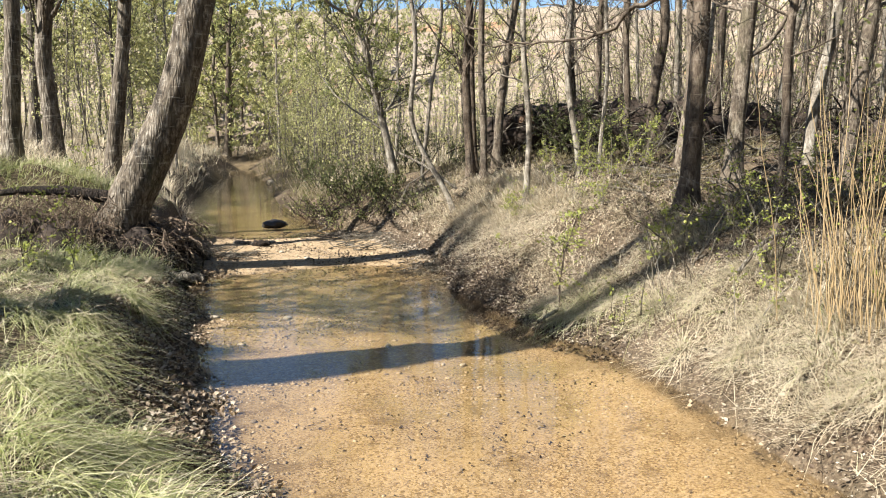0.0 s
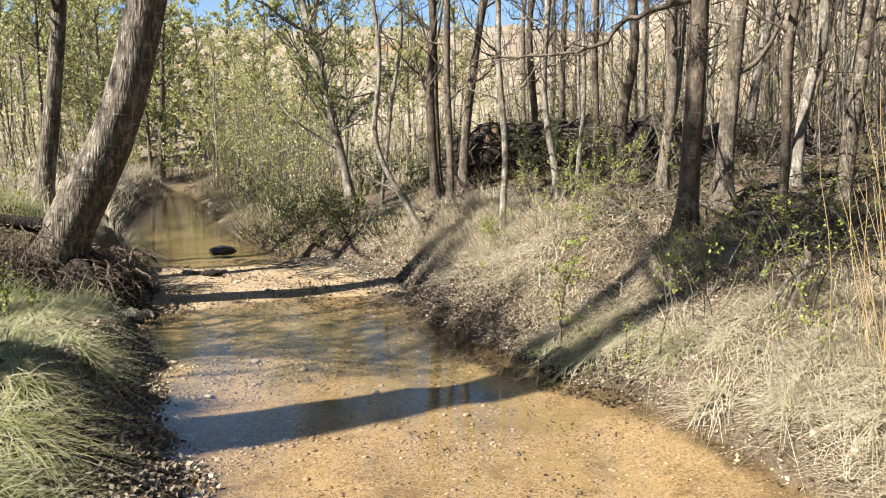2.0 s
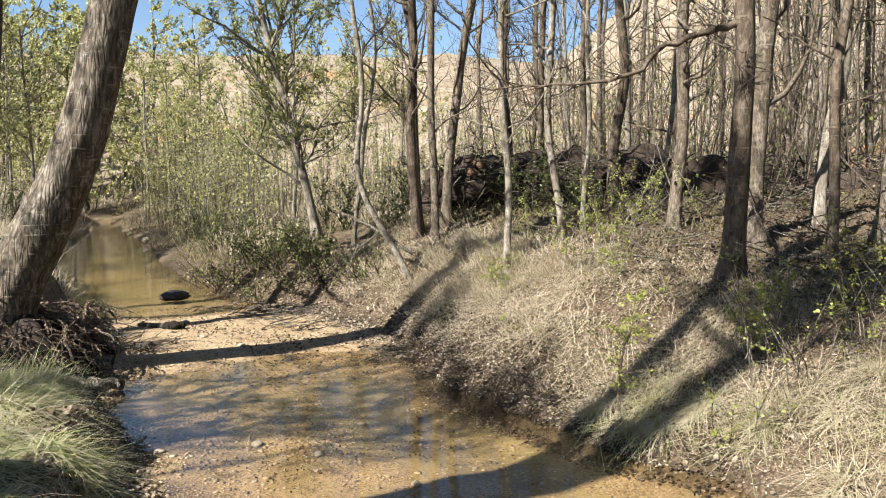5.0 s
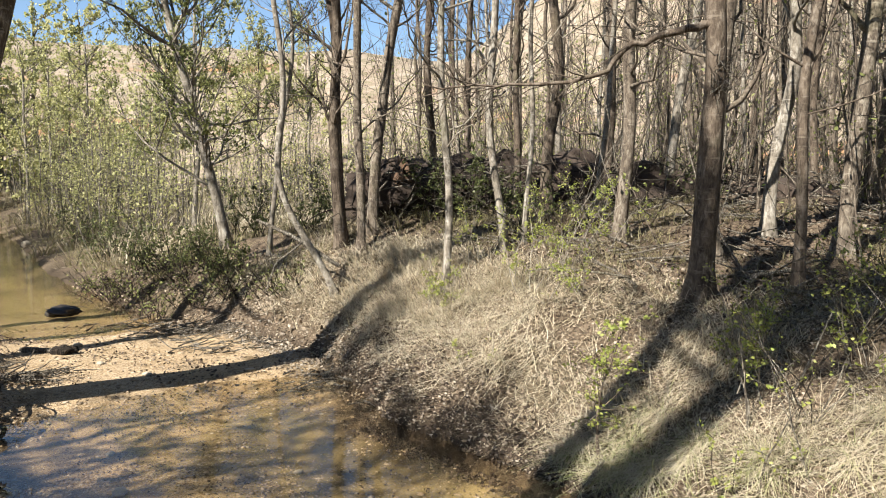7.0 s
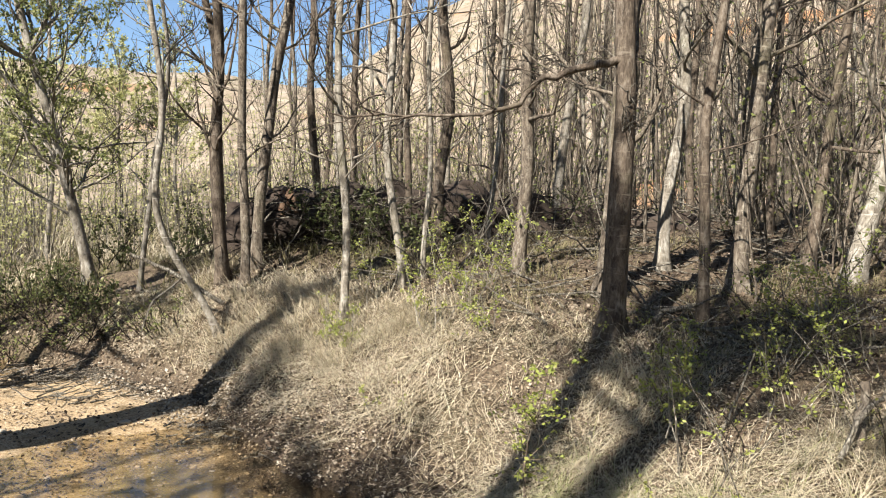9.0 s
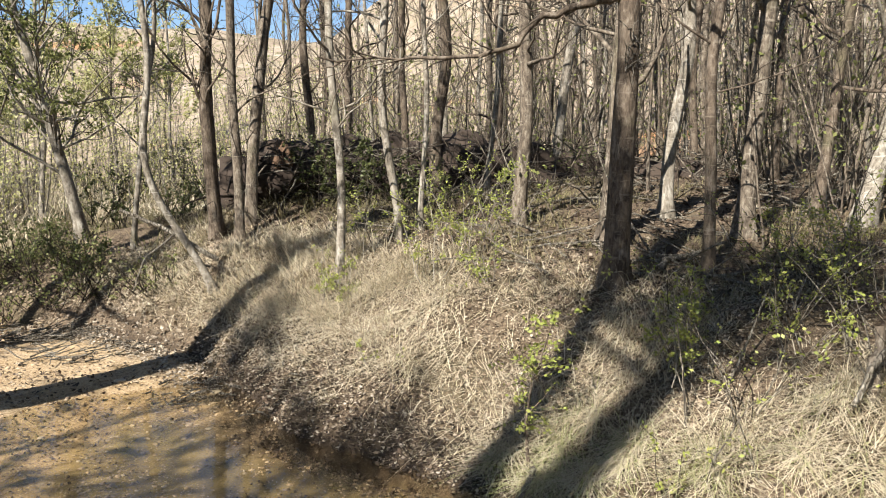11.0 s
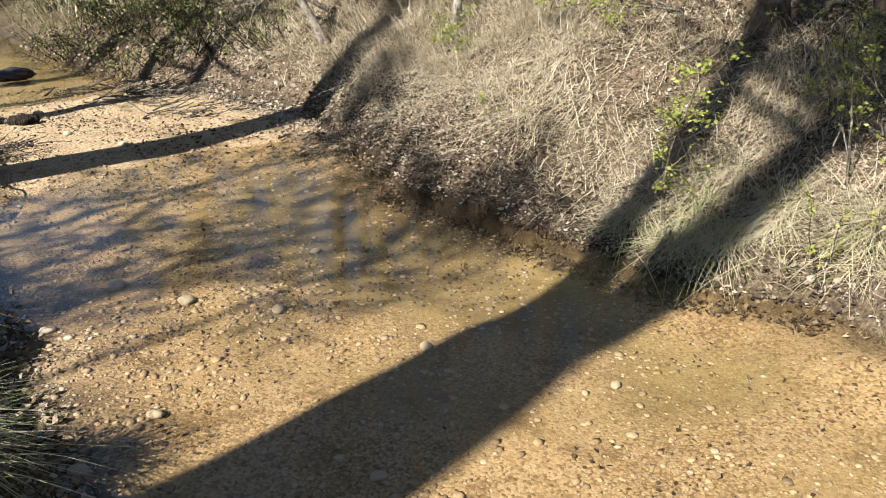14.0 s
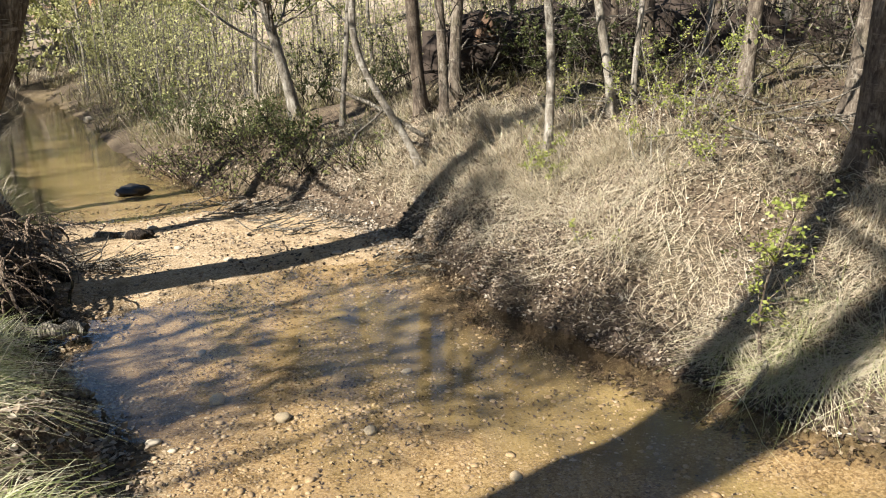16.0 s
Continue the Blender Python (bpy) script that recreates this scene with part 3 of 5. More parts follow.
build_tree("alder", "thin dark alder behind the heap", 3.58, 18.5, 0.091, 0.03, 10, BARK_DARK, limbs=26, reach=1.7, seed=10, group=W)
build_tree("alder", "slim pale alder leaning towards the stream", 2.31, 13.3, 0.068, -0.03, 10, BARK_PALE, [(-0.2, 0, 1.4)], limbs=26, reach=1.7, seed=11, group=W)
build_tree("alder", "very slim pale stem beside the heap", 2.63, 13.45, 0.047, 0.03, 9, BARK_PALE, limbs=12, seed=12, group=W)
build_tree("alder", "dark straight alder at the heap", 3.71, 16.3, 0.08, 0.02, 10, BARK_DARK, limbs=26, reach=1.7, seed=13, group=W)
build_tree("alder", "dark stout alder at the heap", 4.19, 16.1, 0.124, 0.03, 11, BARK_DARK, limbs=26, reach=1.7, seed=14, group=W)
build_tree("alder", "slim alder far in the wood", 7.13, 19.5, 0.09, 0.01, 10, BARK_GREY, limbs=28, seed=15, group=W)
build_tree("alder", "straight grey alder with a pale sunlit foot", 3.88, 13.05, 0.117, 0.04, 11, BARK_GREY, limbs=26, reach=1.7, seed=16, group=W)
main = build_tree("poplar", "stout dark poplar with smooth bark and a dead bough", 3.11, 10.1, 0.132, 0.03, 12, BARK_DARK, limbs=28, low=3.2, seed=17, flare=1.45)
build_tree("poplar", "grey poplar with a broad foot close to the dark one", 4.18, 11.5, 0.135, 0.06, 12, BARK_GREY, limbs=30, seed=18, group=W, flare=1.8)
build_tree("alder", "pale straight alder in the wood", 5.48, 12.0, 0.105, 0.085, 11, BARK_PALE, limbs=30, seed=19, group=W)
build_tree("alder", "dark slim alder near the stream bank", 4.26, 10.05, 0.078, 0.03, 10, BARK_DARK, limbs=28, seed=20, group=W)
build_tree("poplar", "thick grey poplar leaning inland", 5.35, 10.6, 0.125, 0.09, 12, BARK_GREY, limbs=30, seed=21, group=W, flare=1.7)
build_tree("alder", "grey alder leaning in the wood", 6.82, 16.4, 0.117, 0.13, 11, BARK_PALE, limbs=30, seed=22, group=W)
build_tree("alder", "grey alder deep in the wood", 9.75, 14.4, 0.124, 0.06, 11, BARK_GREY, limbs=30, seed=23, group=W)
build_tree("poplar", "sunlit pale poplar leaning away from the stream", 6.92, 10.25, 0.135, 0.26, 10, BARK_PALE, limbs=28, seed=24, group=W)
build_tree("alder", "dark alder leaning beside the pale poplar", 6.87, 10.85, 0.092, 0.21, 10, BARK_DARK, limbs=28, seed=25, group=W)
# the near bank
L = "poplars on the grassy bank"
BIG_VIA = [(x + 4.98, 0.0, z - float(ground(-4.98, 11.9))) for x, z in ((-4.72, 1.2), (-4.42, 1.75), (-4.09, 2.46), (-3.81, 3.3), (-3.58, 4.15))]
build_tree("poplar", "dark poplar on the grassy bank", -7.07, 13.1, 0.162, 0.035, 11, BARK_POPLAR, limbs=24, low=3, leaf=OLIVE, leaf_count=2200, leaf_size=0.08, seed=31, group=L)
build_tree("poplar", "forked dark poplar on the grassy bank", -7.84, 16.1, 0.2, 0.0, 11, BARK_POPLAR, limbs=28, low=2.0, leaf=OLIVE, leaf_count=2600, leaf_size=0.08, seed=32, group=L)
build_tree("poplar", "slim grey poplar behind the leaning one", -6.29, 15.05, 0.165, 0.125, 11, BARK_POPLAR, limbs=24, low=3, leaf=OLIVE, leaf_count=2200, leaf_size=0.08, seed=33, group=L)
big = build_tree("leaning_poplar", "large leaning poplar with furrowed bark and bared roots", -4.98, 11.9, 0.34, 0.30, 11, BARK_POPLAR, BIG_VIA, limbs=30, low=4.2, reach=2.8, leaf=OLIVE, leaf_count=3000, leaf_size=0.08, seed=34, flare=1.2, sides=28, sink=0.9)
build_tree("poplar", "dark tree far upstream at the bend", -13.1, 48.5, 0.27, 0.06, 9, BARK_DARK, limbs=30, leaf=OLIVE, leaf_count=1500, leaf_size=0.14, seed=35)
build_tree("poplar", "dark leafy tree on the upstream bank", -12.2, 24.0, 0.18, 0.05, 11, BARK_POPLAR, limbs=34, low=2, leaf=OLIVE, leaf_count=4000, leaf_size=0.10, seed=36, group=L)

build_tree("poplar", "stout twin poplar standing back on the grassy bank", -6.3, 4.64, 0.335, 0.0, 11, BARK_POPLAR, [(0.0, 0.0, 6.0), (0.14, -0.30, 7.2), (0.42, -0.85, 9.8)], limbs=46, low=8.0, reach=2.4, leaf=OLIVE, leaf_count=3800, leaf_size=0.08, seed=37, group=L)
build_tree("poplar", "second stem of the twin poplar on the grassy bank", -6.2, 5.15, 0.31, 0.01, 12, BARK_POPLAR, limbs=14, low=8, seed=38, group=L)

# alders beyond the view, placed so that their crowns dapple pool and bank
build_tree("alder", "thin leafing alder behind the twin poplar, out of view, added to dapple the far bank", -9.2, 7.9, 0.08, 0.0, 10.0, BARK_GREY, limbs=40, low=3.4, reach=2.4, leaf=OLIVE, leaf_count=3200, leaf_size=0.09, seed=39, group=L)
build_tree("alder", "thin leafing alder on the grassy bank, out of view, added to dapple the pool", -9.9, 6.0, 0.07, 0.05, 8.0, BARK_GREY, limbs=36, low=3.4, reach=2.2, leaf=OLIVE, leaf_count=2600, leaf_size=0.09, seed=40, group=L)

# one more unseen crown, set to dapple the water beside the poplar's shadow
build_tree("alder", "thin leafing alder among the poplars, out of view, added to dapple the water", -9.5, 4.95, 0.06, 0.0, 9.2, BARK_GREY, limbs=30, low=7.1, reach=1.9, leaf=OLIVE, leaf_count=2300, leaf_size=0.08, seed=43, group=L)
# unseen crowns added towards the sun to throw shade on the wooded bank
for x, y, h, k, n in ((-8.3, 3.34, 14.0, 41, 1800), (-9.9, 2.47, 15.6, 42, 2600)):
    build_tree("poplar", "tall thin poplar behind the twin one, out of view, its leaning top added as a shade caster", x, y, 0.11, 0.1, h, BARK_POPLAR, [(0.0, 0.0, h - 6.4), (0.2, -0.42, h - 3.8), (0.45, -0.95, h - 1.5)], limbs=40, low=h - 3.4, reach=1.7, leaf=OLIVE, leaf_count=n, leaf_size=0.10, seed=k, group=L, twigs=5)

# more trees of the wood behind
rng = np.random.default_rng(7)
models = [build_tree("alder", "slender bare tree in the wood", 9 + 2.3 * k, 18 + 1.7 * ((k * 7) % 5), 0.06 + 0.018 * (k % 4), 0.03 * (k - 2), 10 + k % 3, (BARK_GREY, BARK_PALE, BARK_DARK, BARK_GREY, BARK_PALE)[k], limbs=18, low=1.2, twigs=2, sides=9, rings=26, seed=50 + k, group=W) for k in range(5)]
spots = [(m.location.x, m.location.y) for m in models]
while len(spots) < 145:
    x, y = rng.uniform(4.5, 26), rng.uniform(7.5, 34)
    if x < 4.5 + max(0, 13 - y) * 0.45 or y < 15.5 - (x - 5) * 0.55 or min(math.hypot(x - a, y - b) for a, b in spots) < 0.7:
        continue
    spots.append((x, y))
    copy_thing(models[len(spots) % 5], pose(x, y, float(ground(x, y)) - 0.05, 0, 0, rng.uniform(0, 360)))

# leafing trees that close the view upstream
U = "leafing trees upstream"
leafing = [build_tree("poplar", "slender leafing tree with pale yellow-green spring foliage", -9.0 - 3 * k, 27.0 + 4 * k, 0.07 + 0.015 * k, 0.03 * (k - 1), 5.8 + 0.8 * k, (BARK_PALE, BARK_GREY, BARK_PALE)[k], limbs=26, low=1.9, reach=2.2, leaf=HAZE, leaf_count=3000, leaf_size=0.095, seed=80 + k, group=U, twigs=4, cone=-0.1, lift=0.22, rings=24, sides=9) for k in range(3)]
far_tree = build_tree("poplar", "leafy tree of the bend far upstream, also added out of view to block sky light", -15.0, 60.0, 0.14, 0.0, 9, BARK_GREY, limbs=26, low=1.4, cone=0.0, lift=0.2, rings=20, reach=3.0, leaf=HAZE, leaf_count=2600, leaf_size=0.2, seed=90, group=U, twigs=3, sides=9)
spots = []
while len(spots) < 52:
    end = len(spots) < 14
    y = rng.uniform(50, 68) if end else rng.uniform(22, 52)
    x = rng.uniform(-0.40 * y, -0.12 * y) if end else rng.uniform(-0.62 * y - 3, 5)
    xl, xr = shores(x, y)
    if not (x < xl - 1.5 or x > xr + 1.2) or (x > -1.5 and y < 32) or min([math.hypot(x - a, y - b) for a, b in spots] + [9]) < 1.6:
        continue
    spots.append((x, y))
    copy_thing(far_tree if end else leafing[len(spots) % 3], pose(x, y, float(ground(x, y)) - 0.05, 0, 0, rng.uniform(0, 360)))
# unseen copies behind and beside the camera, added to cut the sky's fill light
for x, y in [(-7, -7), (-3.5, -6), (0.5, -7), (4, -5.5), (7.5, -6.5), (10.5, -3), (13, 1), (12.5, 5), (2, -11), (-27, 12), (-25, 21), (-1.5, -4.6), (2.2, -4.8), (-5.4, -4.8), (-10.5, -5), (-9, -9), (6, -4.6), (8.2, -1.0), (8.6, 2.0), (9.2, 4.6), (10.5, 1.0), (11.5, 4.0)]:
    copy_thing(far_tree, pose(x, y, float(ground(x, y)) - 0.05, 0, 0, rng.uniform(0, 360)))


# ---- plants that cannot be counted ----
def scatter(rng, n, x0, x1, y0, y1, side, near, far, patch=0.0, scale=1.0, seed=0):
    """Places on a bank: side 1 is the wooded bank, -1 the grassy one; near and far bound the way from the water's edge."""
    x, y = rng.uniform(x0, x1, n * 4), rng.uniform(y0, y1, n * 4)
    xl, xr = shores(x, y)
    d = (x - xr) if side > 0 else (xl - x)
    ok = (d > near) & (d < far)
    if patch:
        ok &= vnoise(x * scale, y * scale, 40 + seed) + rng.uniform(-0.5, 0.5, n * 4) > patch - 0.5
    x, y = x[ok][:n], y[ok][:n]
    return np.stack([x, y, ground(x, y)], 1)


def tufts(geo, rng, centers, count, spread, length, width, tilt, droop, az=None, az_spread=3.2, joints=(0.0, 0.35, 0.7, 1.0)):
    m = len(centers)
    big = rng.uniform(0.6, 1.35, m)
    k = np.repeat(np.arange(m), count)
    n = len(k)
    off = rng.normal(0, 1, (n, 2)) * (spread * big[k])[:, None]
    at = np.stack([centers[k, 0] + off[:, 0], centers[k, 1] + off[:, 1]], 1)
    at = np.concatenate([at, ground(at[:, 0], at[:, 1])[:, None] - 0.01], 1)
    out = np.arctan2(off[:, 0], off[:, 1]) + rng.normal(0, 0.5, n)
    if az is not None:
        turn = az + rng.uniform(-az_spread, az_spread, n)
        out = np.where(rng.uniform(0, 1, n) < 0.65, turn, out)
    ln = length * big[k] * rng.uniform(0.45, 1.25, n)
    blades(geo, rng, at, out, tilt * rng.uniform(0.2, 1.5, n), ln, width * rng.uniform(0.6, 1.3, n), droop * rng.uniform(0.4, 1.5, n), joints)


rng = np.random.default_rng(11)
g = Geo()
tufts(g, rng, scatter(rng, 170, -3, 7, 3, 13, 1, 0.75, 3.2, 0.4, 1.1, 1), 34, 0.10, 0.24, 0.008, 1.1, 0.5, -1.6, 1.2)
tufts(g, rng, scatter(rng, 120, 0.2, 3.2, 8.8, 12.6, 1, 0.7, 2.6, 0.35, 1.3, 2), 52, 0.12, 0.34, 0.008, 1.15, 0.6, -1.8, 0.9)
tufts(g, rng, scatter(rng, 300, 1.5, 5.5, 2.8, 8.0, 1, 0.3, 2.4, 0.75, 1.9, 3), 60, 0.10, 0.30, 0.007, 0.8, 0.8, -1.6, 1.1)
tufts(g, rng, scatter(rng, 260, -3, 2, 12, 17, 1, 0.6, 3, 0.35, 1.0, 4), 36, 0.12, 0.34, 0.010, 0.9, 0.6, -1.6, 1.4)
tufts(g, rng, scatter(rng, 110, -1, 3, 8.8, 13.2, 1, 0.3, 1.0, 0.5, 1.5, 17), 44, 0.09, 0.26, 0.007, 1.0, 0.7, -1.8, 0.9)
stuff("straw_grass", g, STRAW, "dry straw-coloured grass over the sunlit stream bank", "grass")


def clear_of_roots(c):
    return c[~((c[:, 0] > -7.2) & (c[:, 1] > 10.7) & (c[:, 1] < np.where(c[:, 0] < -5.5, 12.1, 13.6)))]


g = Geo()
tufts(g, rng, scatter(rng, 80, -7, 0.5, 2.2, 10.2, -1, 0.9, 3.6, 0.4, 1.3, 15), 50, 0.10, 0.25, 0.007, 0.6, 0.8, 1.5, 1.2)
tufts(g, rng, clear_of_roots(scatter(rng, 200, -9, -2, 9.5, 14.0, -1, 0.6, 4, 0.35, 0.9, 6)), 60, 0.12, 0.4, 0.010, 0.5, 0.9, 1.5, 1.3)
tufts(g, rng, scatter(rng, 90, -8.5, -5.1, 11.0, 13.4, -1, 0.6, 6), 44, 0.12, 0.32, 0.009, 0.6, 0.9, 1.5, 1.3)
tufts(g, rng, scatter(rng, 260, -14, 4, -5, 5, -1, 1.3, 9, 0.3, 0.8, 16), 40, 0.14, 0.22, 0.009, 0.7, 0.8, joints=(0.0, 0.5, 1.0))
stuff("green_grass", g, GREEN_GRASS, "long arching green and bleached grass on the near bank", "grass")

g = Geo()
tufts(g, rng, scatter(rng, 700, -3, 9, 8, 19, 1, 2.4, 8, 0.5, 0.8, 7), 18, 0.10, 0.28, 0.009, 0.6, 0.7, joints=(0.0, 0.5, 1.0))
tufts(g, rng, scatter(rng, 520, -12, 3, 16, 34, 1, 0.6, 7, 0.3, 0.5, 8), 22, 0.16, 0.50, 0.014, 0.5, 0.7, joints=(0.0, 0.5, 1.0))
tufts(g, rng, scatter(rng, 330, -22, 4, 28, 56, 1, 0.3, 14, 0.1, 0.3, 10), 26, 0.3, 0.8, 0.03, 0.5, 0.8, joints=(0.0, 0.5, 1.0))
stuff("bank_grass", g, DULL_GRASS, "dull olive and tawny grass on shaded banks upstream", "grass")
g = Geo()
tufts(g, rng, clear_of_roots(scatter(rng, 950, -20, -4, 13, 40, -1, 0.2, 10, 0.2, 0.5, 9)), 30, 0.16, 0.55, 0.014, 0.5, 0.8, joints=(0.0, 0.5, 1.0))
tufts(g, rng, scatter(rng, 420, -34, -8, 26, 56, -1, 0.2, 16, 0.1, 0.3, 11), 30, 0.3, 0.9, 0.03, 0.5, 0.8, joints=(0.0, 0.5, 1.0))
tufts(g, rng, scatter(rng, 420, -20, 8, 21, 52, 1, 1.2, 14, 0.1, 0.3, 12), 30, 0.3, 0.9, 0.025, 0.5, 0.8, joints=(0.0, 0.5, 1.0))
stuff("tall_dry_grass", g, STRAW, "tall pale dry grass on the sunlit banks upstream", "grass")

# tussocks: some hang where the far bank is undercut, others arch over the near bank


def tussock(label, group, x, y, length, way, count, spread, width, droop, green, mound):
    """Long blades that arch out of a low crown of roots."""
    ob = thing("grass_tussock", label, "grass", group=group)
    g = Geo()
    lump(g, rng, on(x, y, -0.02), (spread, spread, mound * 0.45), 0.12, 16, 10)
    part("root_crown", g, HUMUS, ob, "dark crown of roots")
    for name, material, share in (("green_grass", GREEN_GRASS, green), ("dry_grass", STRAW, 1 - green)):
        g = Geo()
        tufts(g, rng, np.array([[x, y, 0.0]]), int(count * share), spread, length, width, 0.8, droop, way, 1.1)
        for v in g.v:
            v[:, 2] += mound * 0.6 * np.exp(-((v[:, 0] - x) ** 2 + (v[:, 1] - y) ** 2) / (2 * (1.6 * spread) ** 2))
        tagged(part(name, g, material, ob), kind="stuff")


def on(x, y, up=0.0):
    return (x, y, float(ground(x, y)) + up)


for k, (x, y, ln) in enumerate([(1.36, 8.72, 0.36), (1.58, 8.5, 0.36), (1.78, 8.3, 0.32), (1.62, 8.85, 0.36), (1.95, 8.45, 0.36), (1.25, 9.15, 0.26), (2.1, 7.85, 0.26), (2.42, 7.4, 0.26), (1.95, 8.9, 0.34)]):
    tussock("tussock of long pale grass hanging over the water's edge", "tussocks on the undercut bank", x, y, ln, -1.9, 330, 0.085, 0.0065, 1.1, 0.2 if k % 3 else 0.6, 0.07)
for x, y, ln in [(2.15, 6.95, 0.34), (2.6, 7.1, 0.36), (2.5, 6.35, 0.36), (2.75, 6.6, 0.32), (2.75, 5.7, 0.34), (3.0, 5.2, 0.36), (3.0, 6.1, 0.3), (2.85, 7.5, 0.32)]:
    tussock("tussock of bleached grass drooping down the sunlit bank", "tussocks on the sunlit bank", x, y, ln, -1.8, 320, 0.1, 0.007, 1.0, 0.15, 0.09)
for k, (x, y) in enumerate([(-3.7, 7.95), (-3.0, 7.5), (-3.35, 6.9), (-3.3, 6.15), (-2.75, 5.65), (-2.65, 4.85), (-2.25, 4.1), (-1.9, 4.4), (-1.55, 3.8), (-1.3, 3.35), (-4.35, 7.9), (-3.8, 9.2), (-3.75, 8.7), (-3.8, 9.75), (-4.0, 6.6), (-4.1, 5.6), (-3.4, 5.1), (-3.3, 4.2), (-2.9, 3.5), (-2.2, 3.2), (-4.6, 9.0), (-1.95, 3.75), (-2.95, 6.25)]):
    tussock("tussock of long arching green and bleached grass on the near bank", "tussocks on the near bank", x, y, rng.uniform(0.32, 0.5), 1.6, 430, rng.uniform(0.10, 0.14), 0.0085, 1.2, rng.uniform(0.65, 0.95), rng.uniform(0.1, 0.2))

# broken straw matted over the bank
g = Geo()


def straw_mat(n, x0, x1, y0, y1, side, near, far, ln, patch=0.3, seed=30):
    c = scatter(rng, n, x0, x1, y0, y1, side, near, far, patch, 1.6, seed)
    m = len(c)
    blades(g, rng, c + np.array([0, 0, 0.008]), rng.uniform(0, 6.28, m), rng.uniform(0.9, 1.55, m), ln * rng.uniform(0.4, 1.4, m), rng.uniform(0.004, 0.009, m), rng.uniform(0, 0.5, m), (0.0, 0.5, 1.0))


straw_mat(13000, -1, 6, 3, 13, 1, 0.6, 3.0, 0.13, 0.6)
straw_mat(5500, -1, 6, 3, 13, 1, 0.15, 0.8, 0.15)
straw_mat(4500, 1, 5.5, 3, 8.0, 1, 0.12, 1.0, 0.15, 0.55)
straw_mat(6000, -2.5, 1.5, 12, 17, 1, 0.3, 2.5, 0.2)
straw_mat(7000, -6.5, 1, 2, 11, -1, 0.5, 3.4, 0.16)
stuff("straw_mat", g, STRAW, "broken dry straw matted over the banks", "straw")

# dead leaves
g = Geo()


def drop_leaves(at, size):
    at = at + np.array([0, 0, 0.012])
    leaves(g, rng, at, np.full(len(at), size), 0.55)


drop_leaves(scatter(rng, 24000, -2, 6.5, 3, 14, 1, 0.4, 3.4, 0.2, 0.9, 33), 0.038)
drop_leaves(scatter(rng, 2500, -2, 3.5, 4, 13, 1, -0.12, 0.4), 0.04)
drop_leaves(scatter(rng, 15000, -6, 1.5, 2, 12.5, -1, -0.18, 1.0), 0.05)
drop_leaves(scatter(rng, 6000, -6, 1.5, 2, 12.5, -1, 0.7, 3.4), 0.05)
drop_leaves(scatter(rng, 5000, -5, 1, 13, 22, 1, -0.2, 2), 0.07)
drop_leaves(scatter(rng, 6000, -6, 1.5, 4, 10, -1, -0.1, 1.2), 0.055)
stuff("leaf_litter", g, LITTER, "brown and bleached dead leaves strewn over the banks", "leaves", smooth=False)

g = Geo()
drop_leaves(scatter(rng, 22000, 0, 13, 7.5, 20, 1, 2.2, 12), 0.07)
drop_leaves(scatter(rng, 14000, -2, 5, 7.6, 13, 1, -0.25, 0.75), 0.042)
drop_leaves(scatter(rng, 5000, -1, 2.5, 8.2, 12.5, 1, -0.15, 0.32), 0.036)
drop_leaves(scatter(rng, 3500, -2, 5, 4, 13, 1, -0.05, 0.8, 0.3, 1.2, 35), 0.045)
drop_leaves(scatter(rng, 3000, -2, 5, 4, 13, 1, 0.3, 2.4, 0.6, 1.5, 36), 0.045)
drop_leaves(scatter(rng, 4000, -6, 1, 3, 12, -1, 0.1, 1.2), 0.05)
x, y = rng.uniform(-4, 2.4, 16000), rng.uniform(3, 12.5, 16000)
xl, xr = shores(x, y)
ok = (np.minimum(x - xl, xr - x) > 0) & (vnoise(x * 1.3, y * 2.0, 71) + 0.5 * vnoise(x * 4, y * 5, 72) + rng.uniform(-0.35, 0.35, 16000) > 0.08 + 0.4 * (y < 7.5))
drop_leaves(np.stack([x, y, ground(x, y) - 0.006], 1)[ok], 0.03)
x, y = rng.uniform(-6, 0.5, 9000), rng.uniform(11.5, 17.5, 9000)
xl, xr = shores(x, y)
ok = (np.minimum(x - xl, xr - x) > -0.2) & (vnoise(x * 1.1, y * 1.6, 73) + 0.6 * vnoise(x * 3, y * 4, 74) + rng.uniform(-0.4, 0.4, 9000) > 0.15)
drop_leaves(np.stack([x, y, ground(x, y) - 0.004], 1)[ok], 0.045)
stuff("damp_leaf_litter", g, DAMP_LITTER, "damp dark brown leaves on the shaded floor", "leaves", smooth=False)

g = Geo()
drop_leaves(scatter(rng, 9000, -2, 3, 8.3, 14, 1, 0.02, 0.9, 0.3, 1.4, 38), 0.036)
drop_leaves(scatter(rng, 3500, -3, 1, 12, 17, 1, -0.5, 0.8, 0.3, 1.4, 39), 0.045)
drop_leaves(scatter(rng, 2400, 1, 4, 3.5, 8.3, 1, -0.02, 0.9), 0.026)
drop_leaves(scatter(rng, 2600, -4, 0.5, 3, 9.5, -1, -0.05, 1.0, 0.4, 1.2, 37), 0.045)
stuff("bleached_leaf_litter", g, PALE_LITTER, "bleached whitish leaves along the water's edge", "leaves", smooth=False)

# pebbles of the bed and the bar
g = Geo()


